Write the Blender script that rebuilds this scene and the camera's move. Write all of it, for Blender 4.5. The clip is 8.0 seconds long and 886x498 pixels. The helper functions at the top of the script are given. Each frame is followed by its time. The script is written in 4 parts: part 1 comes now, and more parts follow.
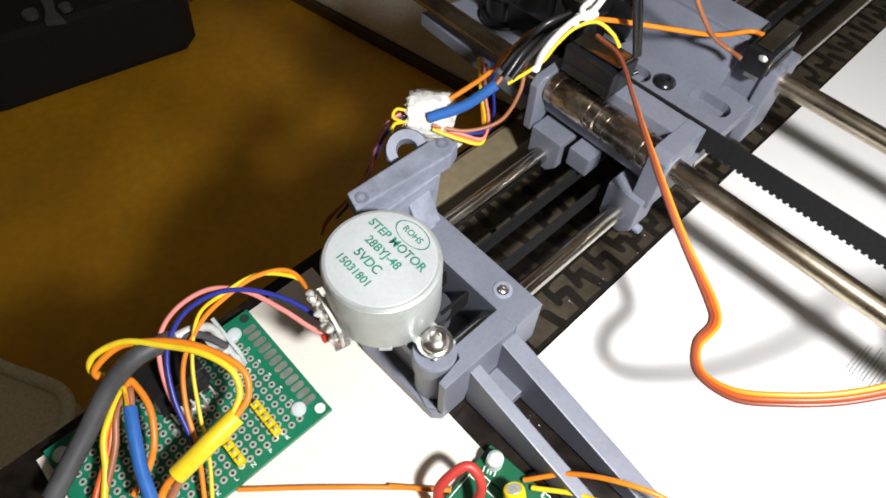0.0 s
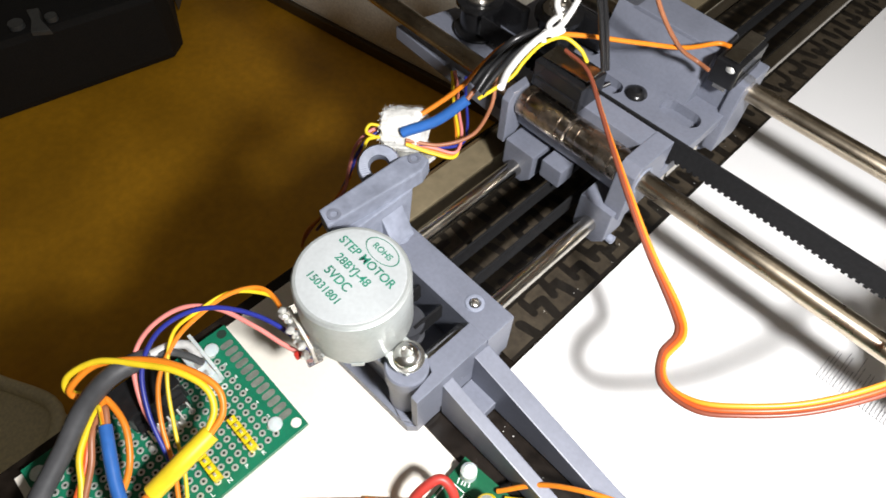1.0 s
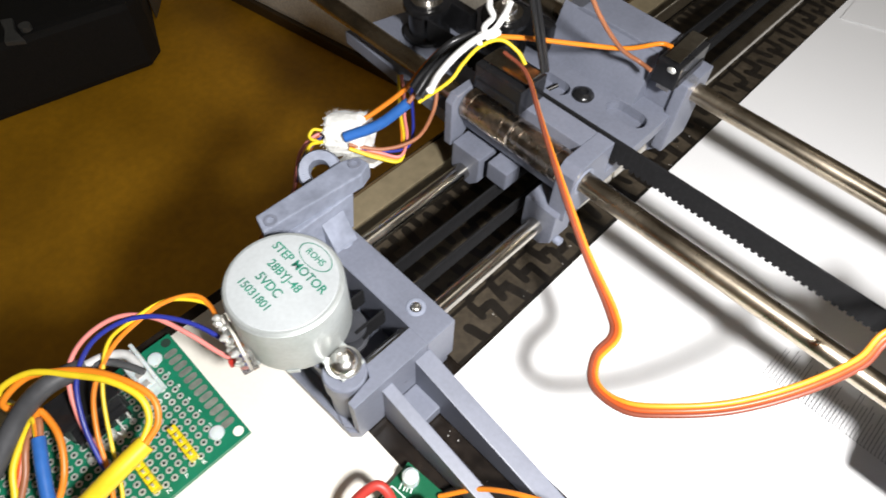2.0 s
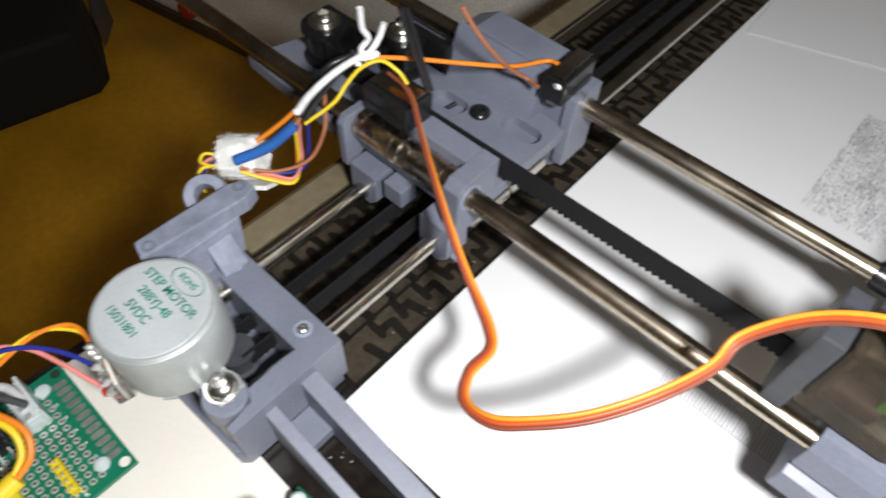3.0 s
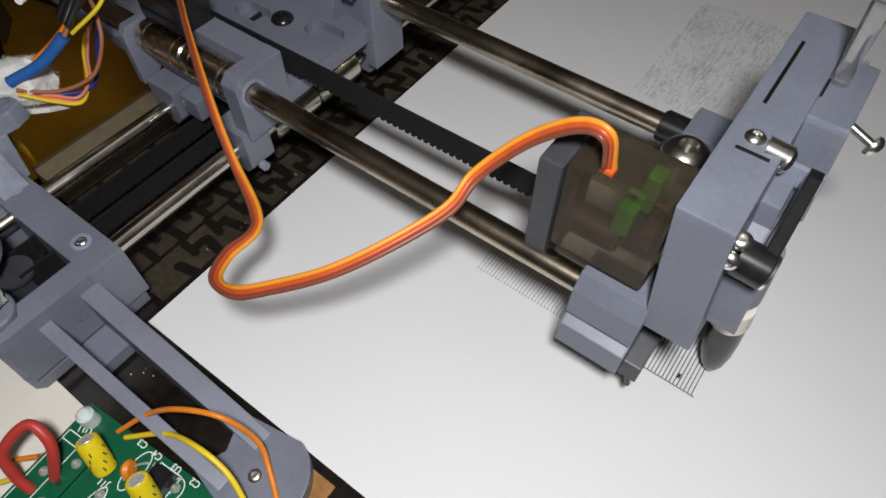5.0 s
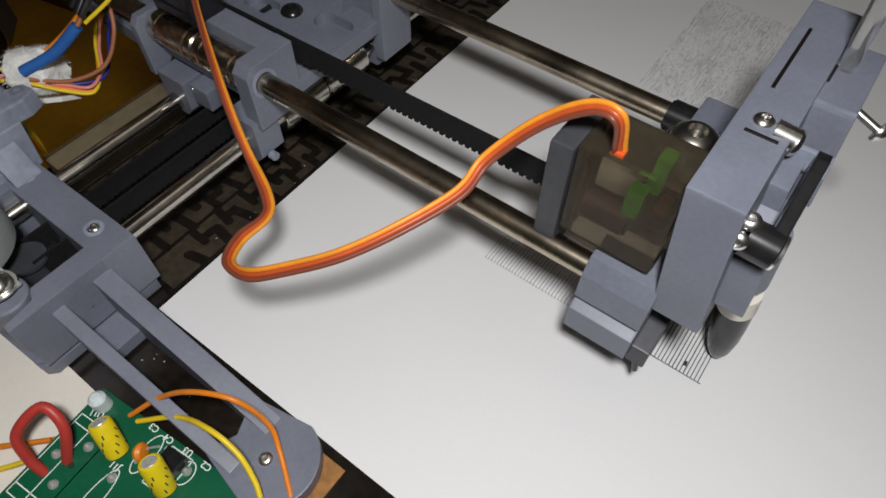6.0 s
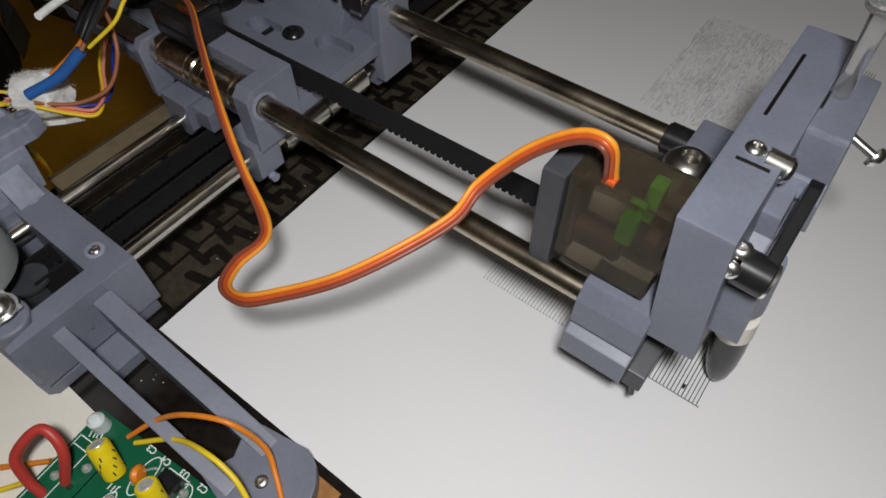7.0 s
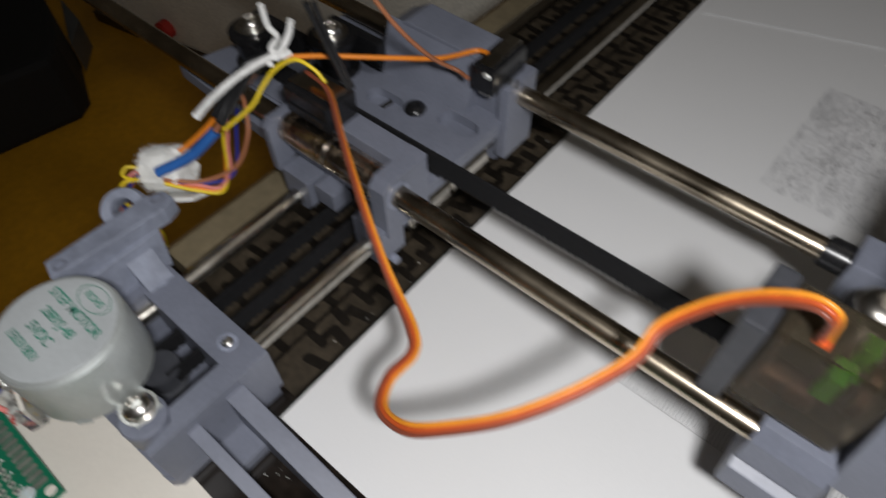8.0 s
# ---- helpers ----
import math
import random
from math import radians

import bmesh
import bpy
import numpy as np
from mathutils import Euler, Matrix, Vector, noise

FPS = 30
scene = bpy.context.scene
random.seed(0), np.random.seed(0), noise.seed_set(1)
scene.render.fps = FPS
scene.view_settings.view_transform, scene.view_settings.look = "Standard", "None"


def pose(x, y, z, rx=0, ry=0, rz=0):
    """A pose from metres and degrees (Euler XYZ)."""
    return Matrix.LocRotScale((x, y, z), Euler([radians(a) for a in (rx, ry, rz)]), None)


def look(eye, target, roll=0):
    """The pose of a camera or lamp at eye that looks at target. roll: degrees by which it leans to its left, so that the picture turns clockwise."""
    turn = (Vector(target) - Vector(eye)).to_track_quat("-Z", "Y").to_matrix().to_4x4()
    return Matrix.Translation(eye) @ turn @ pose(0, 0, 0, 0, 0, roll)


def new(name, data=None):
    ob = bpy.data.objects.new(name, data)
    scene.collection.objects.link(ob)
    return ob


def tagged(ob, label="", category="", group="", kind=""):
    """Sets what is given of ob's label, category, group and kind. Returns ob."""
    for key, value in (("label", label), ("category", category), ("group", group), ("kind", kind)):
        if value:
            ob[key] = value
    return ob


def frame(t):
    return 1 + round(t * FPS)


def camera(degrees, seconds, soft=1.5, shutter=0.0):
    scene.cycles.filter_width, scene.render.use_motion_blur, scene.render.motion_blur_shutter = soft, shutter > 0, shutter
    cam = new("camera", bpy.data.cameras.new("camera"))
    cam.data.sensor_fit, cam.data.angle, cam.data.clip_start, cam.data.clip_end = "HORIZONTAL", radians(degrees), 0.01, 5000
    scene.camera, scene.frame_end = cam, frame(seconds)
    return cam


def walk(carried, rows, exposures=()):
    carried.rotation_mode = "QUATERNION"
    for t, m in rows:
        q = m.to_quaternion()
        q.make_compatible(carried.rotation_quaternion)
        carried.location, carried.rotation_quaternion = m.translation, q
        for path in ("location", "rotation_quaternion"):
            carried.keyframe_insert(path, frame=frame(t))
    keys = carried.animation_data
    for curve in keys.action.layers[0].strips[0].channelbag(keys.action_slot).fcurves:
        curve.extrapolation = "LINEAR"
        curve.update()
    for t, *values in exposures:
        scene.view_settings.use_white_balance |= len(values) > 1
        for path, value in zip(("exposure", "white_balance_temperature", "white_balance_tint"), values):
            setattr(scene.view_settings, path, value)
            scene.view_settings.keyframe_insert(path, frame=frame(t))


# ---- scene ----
CM = 0.01
cam = camera(70.2, 8.0, soft=1.6, shutter=0.6)
# The path in centimetres: seconds, eye, target, roll.
PATH = [
    (0, (4.652, -7.004, 16.522), (3.8739, -6.2137, 14.8578), 2.85),
    (0.5, (4.667, -6.654, 16.815), (3.9030, -5.8570, 15.1474), 3.25),
    (1, (4.937, -6.433, 16.898), (4.1660, -5.6317, 15.2358), 2.60),
    (2.5, (6.639, -4.693, 16.863), (5.8736, -3.8378, 15.2251), 2.74),
    (3, (7.722, -3.722, 16.978), (6.9684, -2.8209, 15.3599), 3.09),
    (3.5, (9.369, -2.261, 16.895), (8.6705, -1.3459, 15.2596), 2.71),
    (4, (10.945, -2.064, 16.180), (10.3031, -1.1426, 14.5245), 2.94),
    (4.5, (12.510, -1.948, 15.391), (11.8390, -1.0237, 13.7494), 0.31),
    (6, (12.761, -2.506, 15.012), (12.0753, -1.5745, 13.3803), 0.16),
    (6.5, (12.694, -2.606, 15.046), (12.0049, -1.6589, 13.4255), 0.54),
    (7, (12.872, -2.139, 15.242), (12.1484, -1.2049, 13.6281), -0.93),
    (7.5, (11.689, -2.212, 15.578), (10.9776, -1.2757, 13.9604), -0.27),
    (8, (9.118, -2.154, 16.331), (8.3326, -1.2574, 14.7253), -1.30),
]
walk(cam, [(t, look([c * CM for c in eye], [c * CM for c in target], roll)) for t, eye, target, roll in PATH],
     [(0.0, 0.87, 6500, 10), (1.0, 0.98, 6500, 10), (2.5, 0.98, 6400, 10), (3.0, 0.52, 6300, 10), (3.5, 0.06, 6300, 10), (4.0, -0.28, 6380, 10), (4.5, -0.36, 6380, 10),
      (6.0, -0.55, 6450, 10), (6.5, -0.63, 6450, 10), (7.0, -0.64, 6450, 10), (7.5, -0.57, 6400, 10), (8.0, -0.46, 6400, 10)])

# ---- added fill light and the phone's lamp ----
world = bpy.data.worlds.new("room")
world.use_nodes = True
world.node_tree.nodes["Background"].inputs[0].default_value = (1.0, 0.92, 0.8, 1)
world.node_tree.nodes["Background"].inputs[1].default_value = 0.006
scene.world = world


def lamp(name, kind, power, size, place, target, colour):
    data = bpy.data.lights.new(name, kind)
    data.energy, data.color = power, colour
    if kind == "AREA":
        data.size = size
    else:
        data.shadow_soft_size = size
    ob = new(name, data)
    ob.matrix_world = look([c * CM for c in place], [c * CM for c in target])
    return ob


lamp("flash_lamp", "POINT", 2.65, 0.013, (14.0, -3.4, 21.3), (5, 4, 0), (1.0, 0.985, 0.975))
# Weak unseen fill from overhead, added to lift the ambient level.
lamp("fill_lamp", "AREA", 0.5, 0.5, (30, 40, 140), (0, 0, 0), (1.0, 0.9, 0.78))


# ---- materials ----
def material(name, colour, rough=0.5, metal=0.0, grain=0.12, grain_size=400.0, blotch=0.15, blotch_size=40.0, bump=0.1, layers=0.0, **extra):
    """A surface with a fine grain and larger blotches. Sizes are per metre."""
    m = bpy.data.materials.new(name)
    m.use_nodes = True
    tree = m.node_tree
    shader = tree.nodes["Principled BSDF"]
    shader.inputs["Roughness"].default_value = rough
    shader.inputs["Metallic"].default_value = metal
    for key, value in extra.items():
        shader.inputs[key.replace("_", " ")].default_value = value
    coord = tree.nodes.new("ShaderNodeTexCoord")

    def noise_of(scale, detail):
        n = tree.nodes.new("ShaderNodeTexNoise")
        n.inputs["Scale"].default_value, n.inputs["Detail"].default_value = scale, detail
        tree.links.new(coord.outputs["Object"], n.inputs["Vector"])
        return n.outputs["Fac"]

    fine, broad = noise_of(grain_size, 3), noise_of(blotch_size, 4)

    def mixed(fac, amount, base):
        ramp = tree.nodes.new("ShaderNodeMapRange")
        ramp.inputs["From Min"].default_value, ramp.inputs["From Max"].default_value = 0.3, 0.7
        ramp.inputs["To Min"].default_value, ramp.inputs["To Max"].default_value = 1 - amount, 1 + amount
        tree.links.new(fac, ramp.inputs["Value"])
        mul = tree.nodes.new("ShaderNodeVectorMath")
        mul.operation = "SCALE"
        if isinstance(base, tuple):
            mul.inputs[0].default_value = base
        else:
            tree.links.new(base, mul.inputs[0])
        tree.links.new(ramp.outputs["Result"], mul.inputs["Scale"])
        return mul.outputs["Vector"]

    tree.links.new(mixed(fine, grain, mixed(broad, blotch, tuple(colour))), shader.inputs["Base Color"])
    rr = tree.nodes.new("ShaderNodeMapRange")
    rr.inputs["To Min"].default_value, rr.inputs["To Max"].default_value = max(0.03, rough - 0.12), min(1, rough + 0.12)
    tree.links.new(broad, rr.inputs["Value"])
    tree.links.new(rr.outputs["Result"], shader.inputs["Roughness"])
    b = tree.nodes.new("ShaderNodeBump")
    b.inputs["Strength"].default_value, b.inputs["Distance"].default_value = bump, 0.0003
    height = fine
    if layers:
        wave = tree.nodes.new("ShaderNodeTexWave")
        wave.bands_direction = "Z"
        wave.inputs["Scale"].default_value, wave.inputs["Distortion"].default_value = layers, 0.6
        tree.links.new(coord.outputs["Object"], wave.inputs["Vector"])
        add = tree.nodes.new("ShaderNodeMath")
        add.operation = "ADD"
        tree.links.new(fine, add.inputs[0])
        tree.links.new(wave.outputs["Fac"], add.inputs[1])
        height = add.outputs[0]
    tree.links.new(height, b.inputs["Height"])
    tree.links.new(b.outputs["Normal"], shader.inputs["Normal"])
    return m


GREY = material("grey_print", (0.175, 0.188, 0.235), 0.42, grain=0.06, grain_size=900, blotch=0.1, blotch_size=60, bump=0.06)
GREY_RAW = material("pale_print", (0.24, 0.262, 0.33), 0.5, grain=0.1, grain_size=500, blotch=0.22, blotch_size=140, bump=0.3, layers=1200)
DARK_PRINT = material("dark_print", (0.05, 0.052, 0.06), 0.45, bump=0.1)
PAPER = material("paper", (0.80, 0.80, 0.80), 0.75, grain=0.012, grain_size=1500, blotch=0.02, blotch_size=8, bump=0.05)
CARD = material("cream_card", (0.78, 0.74, 0.66), 0.7, grain=0.02, grain_size=900, blotch=0.04, blotch_size=20, bump=0.08)
INK = material("ink", (0.035, 0.035, 0.04), 0.7)
FAINT = material("faint_ink", (0.22, 0.22, 0.23), 0.75, grain=0.3, grain_size=900)
PENCIL = material("pencil", (0.56, 0.56, 0.57), 0.8, grain=0.35, grain_size=700, blotch=0.3, blotch_size=90)
CLOTH = material("black_lacquer", (0.012, 0.009, 0.007), 0.22, grain=0.4, grain_size=300, blotch=0.4, blotch_size=50, bump=0.05)
FRET = material("brown_fret", (0.046, 0.036, 0.024), 0.45, grain=0.25, grain_size=500, blotch=0.35, blotch_size=60)
SLOT = material("dark_slot", (0.010, 0.008, 0.006), 0.35, grain=0.3)
BATTEN = material("beige_batten", (0.19, 0.155, 0.095), 0.5, grain=0.12, grain_size=300, blotch=0.15, blotch_size=40)
AMBER = material("amber_vinyl", (0.62, 0.30, 0.012), 0.5, grain=0.08, grain_size=120, blotch=0.22, blotch_size=9, bump=0.15)
BAG = material("black_fabric", (0.008, 0.008, 0.008), 0.8, grain=0.3, grain_size=600, bump=0.3)
BADGE = material("grey_badge", (0.09, 0.095, 0.095), 0.4)
CABINET = material("grey_cabinet", (0.80, 0.77, 0.68), 0.6, blotch=0.12, blotch_size=12)
BROWN_EDGE = material("brown_edge", (0.07, 0.045, 0.02), 0.5)
CREAM = material("cream_plastic", (0.78, 0.70, 0.46), 0.5, blotch=0.08, blotch_size=10)
RED = material("red_plastic", (0.45, 0.03, 0.02), 0.4)
WALL = material("room_wall", (0.55, 0.5, 0.42), 0.8, blotch=0.08, blotch_size=3)
STEEL = material("steel_rod", (0.62, 0.59, 0.53), 0.2, 1.0, grain=0.06, grain_size=700, blotch=0.2, blotch_size=70, bump=0.04)
WARM_STEEL = material("worn_rod", (0.50, 0.43, 0.33), 0.27, 1.0, grain=0.1, grain_size=600, blotch=0.3, blotch_size=60, bump=0.05)
BEARING = material("worn_bearing", (0.50, 0.43, 0.36), 0.26, 1.0, grain=0.35, grain_size=500, blotch=0.5, blotch_size=120, bump=0.1)
GUNMETAL = material("gunmetal", (0.36, 0.34, 0.31), 0.32, 1.0, grain=0.08)
CHROME = material("chrome", (0.82, 0.80, 0.76), 0.27, 1.0, grain=0.05)
BRASSY = material("dull_nickel", (0.55, 0.52, 0.45), 0.25, 1.0)
CAN = material("motor_can", (0.50, 0.53, 0.52), 0.5, 0.5, grain=0.05, grain_size=900, blotch=0.1, blotch_size=80, bump=0.08)
CAN_TOP = material("motor_cap", (0.52, 0.55, 0.56), 0.55, 0.2, grain=0.04, grain_size=900, blotch=0.06, blotch_size=80, bump=0.05)
GREEN_INK = material("green_ink", (0.02, 0.20, 0.13), 0.6, grain=0.3, grain_size=2500, blotch=0.3, blotch_size=400)
RUBBER = material("belt_rubber", (0.011, 0.011, 0.012), 0.85, grain=0.2, grain_size=800, Specular_IOR_Level=0.2)
BLACK = material("black_plastic", (0.012, 0.012, 0.013), 0.25, grain=0.2, bump=0.06)
BOARD = material("green_board", (0.008, 0.16, 0.085), 0.35, grain=0.08, grain_size=900, blotch=0.15, blotch_size=60)
BOARD_DARK = material("dark_green_board", (0.006, 0.10, 0.045), 0.3, grain=0.08, grain_size=900, blotch=0.12, blotch_size=60)
TIN = material("tinned_pad", (0.72, 0.72, 0.68), 0.35, 0.6, grain=0.2, grain_size=1500)
FINGER = material("dull_pad", (0.34, 0.36, 0.32), 0.45, 0.6, grain=0.2)
HOLE = material("drill_hole", (0.01, 0.03, 0.02), 0.8)
SILK = material("silk_print", (0.75, 0.78, 0.75), 0.6)
NYLON = material("nylon", (0.70, 0.72, 0.70), 0.45, Subsurface_Weight=0.2)
CLEAR = material("clear_plastic", (0.92, 0.92, 0.92), 0.12, Transmission_Weight=0.95, IOR=1.4)
SMOKED = material("smoked_shell", (0.29, 0.24, 0.165), 0.18, Transmission_Weight=0.9, IOR=1.2)
GEAR_GREEN = material("green_label", (0.10, 0.40, 0.02), 0.5)
COPPER = material("dark_motor", (0.12, 0.07, 0.055), 0.4, 0.5)
VELCRO = material("white_fleece", (0.84, 0.84, 0.81), 0.95, grain=0.05, grain_size=900, blotch=0.05, blotch_size=150, bump=0.6)
YELLOW_CAN = material("yellow_sleeve", (0.72, 0.56, 0.01), 0.35, grain=0.05)
W_ORANGE = material("orange_wire", (0.74, 0.22, 0.015), 0.42, grain=0.06)
W_YELLOW = material("yellow_wire", (0.75, 0.55, 0.02), 0.42, grain=0.06)
W_BROWN = material("brown_wire", (0.34, 0.13, 0.06), 0.42, grain=0.06)
W_RED = material("red_wire", (0.42, 0.04, 0.03), 0.4, grain=0.06)
W_REDORANGE = material("red_orange_wire", (0.62, 0.10, 0.02), 0.4, grain=0.06)
W_PINK = material("pink_wire", (0.75, 0.25, 0.22), 0.42, grain=0.06)
W_BLUE = material("dark_blue_wire", (0.02, 0.03, 0.25), 0.42, grain=0.06)
W_SKY = material("blue_sleeve", (0.03, 0.13, 0.42), 0.4, grain=0.08)
W_BLACK = material("black_wire", (0.015, 0.015, 0.016), 0.3)
W_WHITE = material("white_wire", (0.78, 0.78, 0.76), 0.5)
W_GREY = material("grey_jacket", (0.055, 0.056, 0.06), 0.55, grain=0.12, blotch=0.2, blotch_size=150)
W_PALE = material("pale_jacket", (0.55, 0.55, 0.54), 0.5)


# ---- mesh helpers, all in centimetres ----
SHIFT = Vector((0, 0, 0))


def stand(x=0.0, y=0.0, z=0.0):
    """Where the origin of the things built next lies."""
    SHIFT[:] = (x, y, z)


def thing(name, label, category, place, group="", kind=""):
    ob = new(name)
    ob.empty_display_size = 0.01
    ob.location = (Vector(place) + SHIFT) * CM
    return tagged(ob, label, category, group, kind)


def part(name, bm, mat, parent=None, label="", smooth=False):
    """Links a bmesh, in centimetres of the place, as one mesh under its parent."""
    bmesh.ops.recalc_face_normals(bm, faces=bm.faces)
    for v in bm.verts:
        v.co = (v.co + SHIFT) * CM
    me = bpy.data.meshes.new(name)
    bm.to_mesh(me)
    bm.free()
    for m in mat if isinstance(mat, (list, tuple)) else [mat]:
        me.materials.append(m)
    if smooth:
        me.polygons.foreach_set("use_smooth", [True] * len(me.polygons))
        me.set_sharp_from_angle(angle=radians(38))
    ob = new(name, me)
    if parent:
        ob.parent = parent
        base, top = Vector(parent.location), parent.parent
        if top:
            base += Vector(top.location) if parent.type == "EMPTY" else Vector((0, 0, 0))
        if parent.type == "MESH":
            base = Vector((0, 0, 0))
        ob.matrix_parent_inverse = Matrix.Translation(-base)
    if label:
        ob["label"] = label
    return ob


def box(x0, x1, y0, y1, z0, z1, bevel=0.03):
    bm = bmesh.new()
    bmesh.ops.create_cube(bm, size=1)
    for v in bm.verts:
        v.co = Vector(((x0 + x1) / 2 + v.co.x * (x1 - x0), (y0 + y1) / 2 + v.co.y * (y1 - y0), (z0 + z1) / 2 + v.co.z * (z1 - z0)))
    if bevel:
        bmesh.ops.bevel(bm, geom=bm.edges[:], offset=bevel, segments=2, affect="EDGES", profile=0.7)
    return bm


def rod(a, b, r, r2=None, segments=28, bevel=0.0):
    a, b = Vector(a), Vector(b)
    bm = bmesh.new()
    bmesh.ops.create_cone(bm, cap_ends=True, segments=segments, radius1=r, radius2=r if r2 is None else r2, depth=(b - a).length)
    if bevel:
        bmesh.ops.bevel(bm, geom=[e for e in bm.edges if any(len(f.verts) > 4 for f in e.link_faces)], offset=bevel, segments=2, affect="EDGES")
    bmesh.ops.transform(bm, matrix=Matrix.Translation((a + b) / 2) @ (b - a).to_track_quat("Z", "Y").to_matrix().to_4x4(), verts=bm.verts)
    return bm


def prism(outline, axis, low, high, bevel=0.03):
    """An outline of two coordinates (the axes other than axis, in order), drawn out along axis."""
    bm = bmesh.new()
    verts = []
    for a, b in outline:
        co = [a, b]
        co.insert("xyz".index(axis), low)
        verts.append(bm.verts.new(co))
    face = bm.faces.new(verts)
    out = bmesh.ops.extrude_face_region(bm, geom=[face])
    shift = [0, 0, 0]
    shift["xyz".index(axis)] = high - low
    bmesh.ops.translate(bm, vec=shift, verts=[v for v in out["geom"] if isinstance(v, bmesh.types.BMVert)])
    bmesh.ops.recalc_face_normals(bm, faces=bm.faces)
    if bevel:
        bmesh.ops.bevel(bm, geom=bm.edges[:], offset=bevel, segments=2, affect="EDGES", profile=0.7)
    return bm


def joined(*parts):
    bm = bmesh.new()
    for one in parts:
        me = bpy.data.meshes.new("piece")
        one.to_mesh(me)
        one.free()
        bm.from_mesh(me)
        bpy.data.meshes.remove(me)
    return bm


def turned(bm, matrix):
    bmesh.ops.transform(bm, matrix=matrix, verts=bm.verts)
    return bm


def cut(bm, *tools):
    """The mesh with the tools' volumes taken out of it."""
    def solid(mesh_bm):
        bmesh.ops.recalc_face_normals(mesh_bm, faces=mesh_bm.faces)
        me = bpy.data.meshes.new("solid")
        mesh_bm.to_mesh(me)
        mesh_bm.free()
        ob = bpy.data.objects.new("solid", me)
        scene.collection.objects.link(ob)
        return ob

    base, cutter = solid(bm), solid(joined(*tools))
    mod = base.modifiers.new("cut", "BOOLEAN")
    mod.operation, mod.object, mod.solver = "DIFFERENCE", cutter, "EXACT"
    me = bpy.data.meshes.new_from_object(base.evaluated_get(bpy.context.evaluated_depsgraph_get()))
    out = bmesh.new()
    out.from_mesh(me)
    bpy.data.meshes.remove(me)
    for ob in (base, cutter):
        data = ob.data
        bpy.data.objects.remove(ob)
        bpy.data.meshes.remove(data)
    return out


def about(place, axis, degrees):
    p = Vector(place)
    return Matrix.Translation(p) @ Matrix.Rotation(radians(degrees), 4, axis) @ Matrix.Translation(-p)


def glide(points, steps=8):
    """A smooth line through the points."""
    pts = [Vector(p) for p in points]
    pts = [pts[0] * 2 - pts[1]] + pts + [pts[-1] * 2 - pts[-2]]
    line = []
    for i in range(1, len(pts) - 2):
        a, b, c, d = pts[i - 1 : i + 3]
        for k in range(steps):
            t = k / steps
            line.append(0.5 * (2 * b + (c - a) * t + (2 * a - 5 * b + 4 * c - d) * t * t + (3 * b - a - 3 * c + d) * t ** 3))
    return line + [pts[-2]]


def tube(points, r, segments=10, steps=8, wobble=0.0):
    line = glide(points, steps)
    bm = bmesh.new()
    side = None
    rings = []
    for i, p in enumerate(line):
        ahead = (line[min(i + 1, len(line) - 1)] - line[max(i - 1, 0)]).normalized()
        side = ahead.orthogonal().normalized() if side is None else (side - ahead * side.dot(ahead)).normalized()
        up = ahead.cross(side)
        rr = r * (1 + wobble * noise.noise(p * 6))
        rings.append([bm.verts.new(p + (side * math.cos(2 * math.pi * k / segments) + up * math.sin(2 * math.pi * k / segments)) * rr) for k in range(segments)])
    for a, b in zip(rings, rings[1:]):
        for k in range(segments):
            bm.faces.new((a[k], a[(k + 1) % segments], b[(k + 1) % segments], b[k]))
    bm.faces.new(rings[0][::-1])
    bm.faces.new(rings[-1])
    return bm


def lathe(profile, place, axis=(0, 0, 1), segments=32):
    """Pairs of radius and height, turned about an axis through place."""
    bm = bmesh.new()
    rings = []
    for r, z in profile:
        rings.append([bm.verts.new((r * math.cos(2 * math.pi * k / segments), r * math.sin(2 * math.pi * k / segments), z)) for k in range(segments)])
    for a, b in zip(rings, rings[1:]):
        for k in range(segments):
            bm.faces.new((a[k], a[(k + 1) % segments], b[(k + 1) % segments], b[k]))
    if profile[0] == profile[-1]:
        bmesh.ops.remove_doubles(bm, verts=bm.verts, dist=1e-6)
    else:
        bm.faces.new(rings[0][::-1])
        bm.faces.new(rings[-1])
    q = Vector((0, 0, 1)).rotation_difference(Vector(axis).normalized())
    return turned(bm, Matrix.Translation(place) @ q.to_matrix().to_4x4())


def dome_screw(place, axis, r, height):
    """A domed head with a socket, standing on place along axis."""
    return lathe([(r * 0.95, 0), (r, height * 0.25), (r * 0.9, height * 0.6), (r * 0.62, height * 0.92), (r * 0.42, height), (r * 0.36, height * 0.6), (r * 0.05, height * 0.55)], place, axis, 24)


def sheet_text(words, size, place, turn=0.0, tilt=None, thick=0.002):
    """Built-in lettering as a mesh, in centimetres, with its middle at place."""
    data = bpy.data.curves.new("lettering", "FONT")
    data.body, data.size, data.align_x, data.align_y, data.extrude = words, size, "CENTER", "CENTER", thick
    data.offset = 0.018 * size
    ob = bpy.data.objects.new("lettering", data)
    scene.collection.objects.link(ob)
    me = bpy.data.meshes.new_from_object(ob.evaluated_get(bpy.context.evaluated_depsgraph_get()))
    bm = bmesh.new()
    bm.from_mesh(me)
    bpy.data.objects.remove(ob)
    bpy.data.curves.remove(data)
    bpy.data.meshes.remove(me)
    return turned(bm, Matrix.Translation(place) @ Matrix.Rotation(radians(turn), 4, "Z"))


def wire(name, points, r, mat, parent, label=""):
    return part(name, tube(points, r), mat, parent, label, smooth=True)


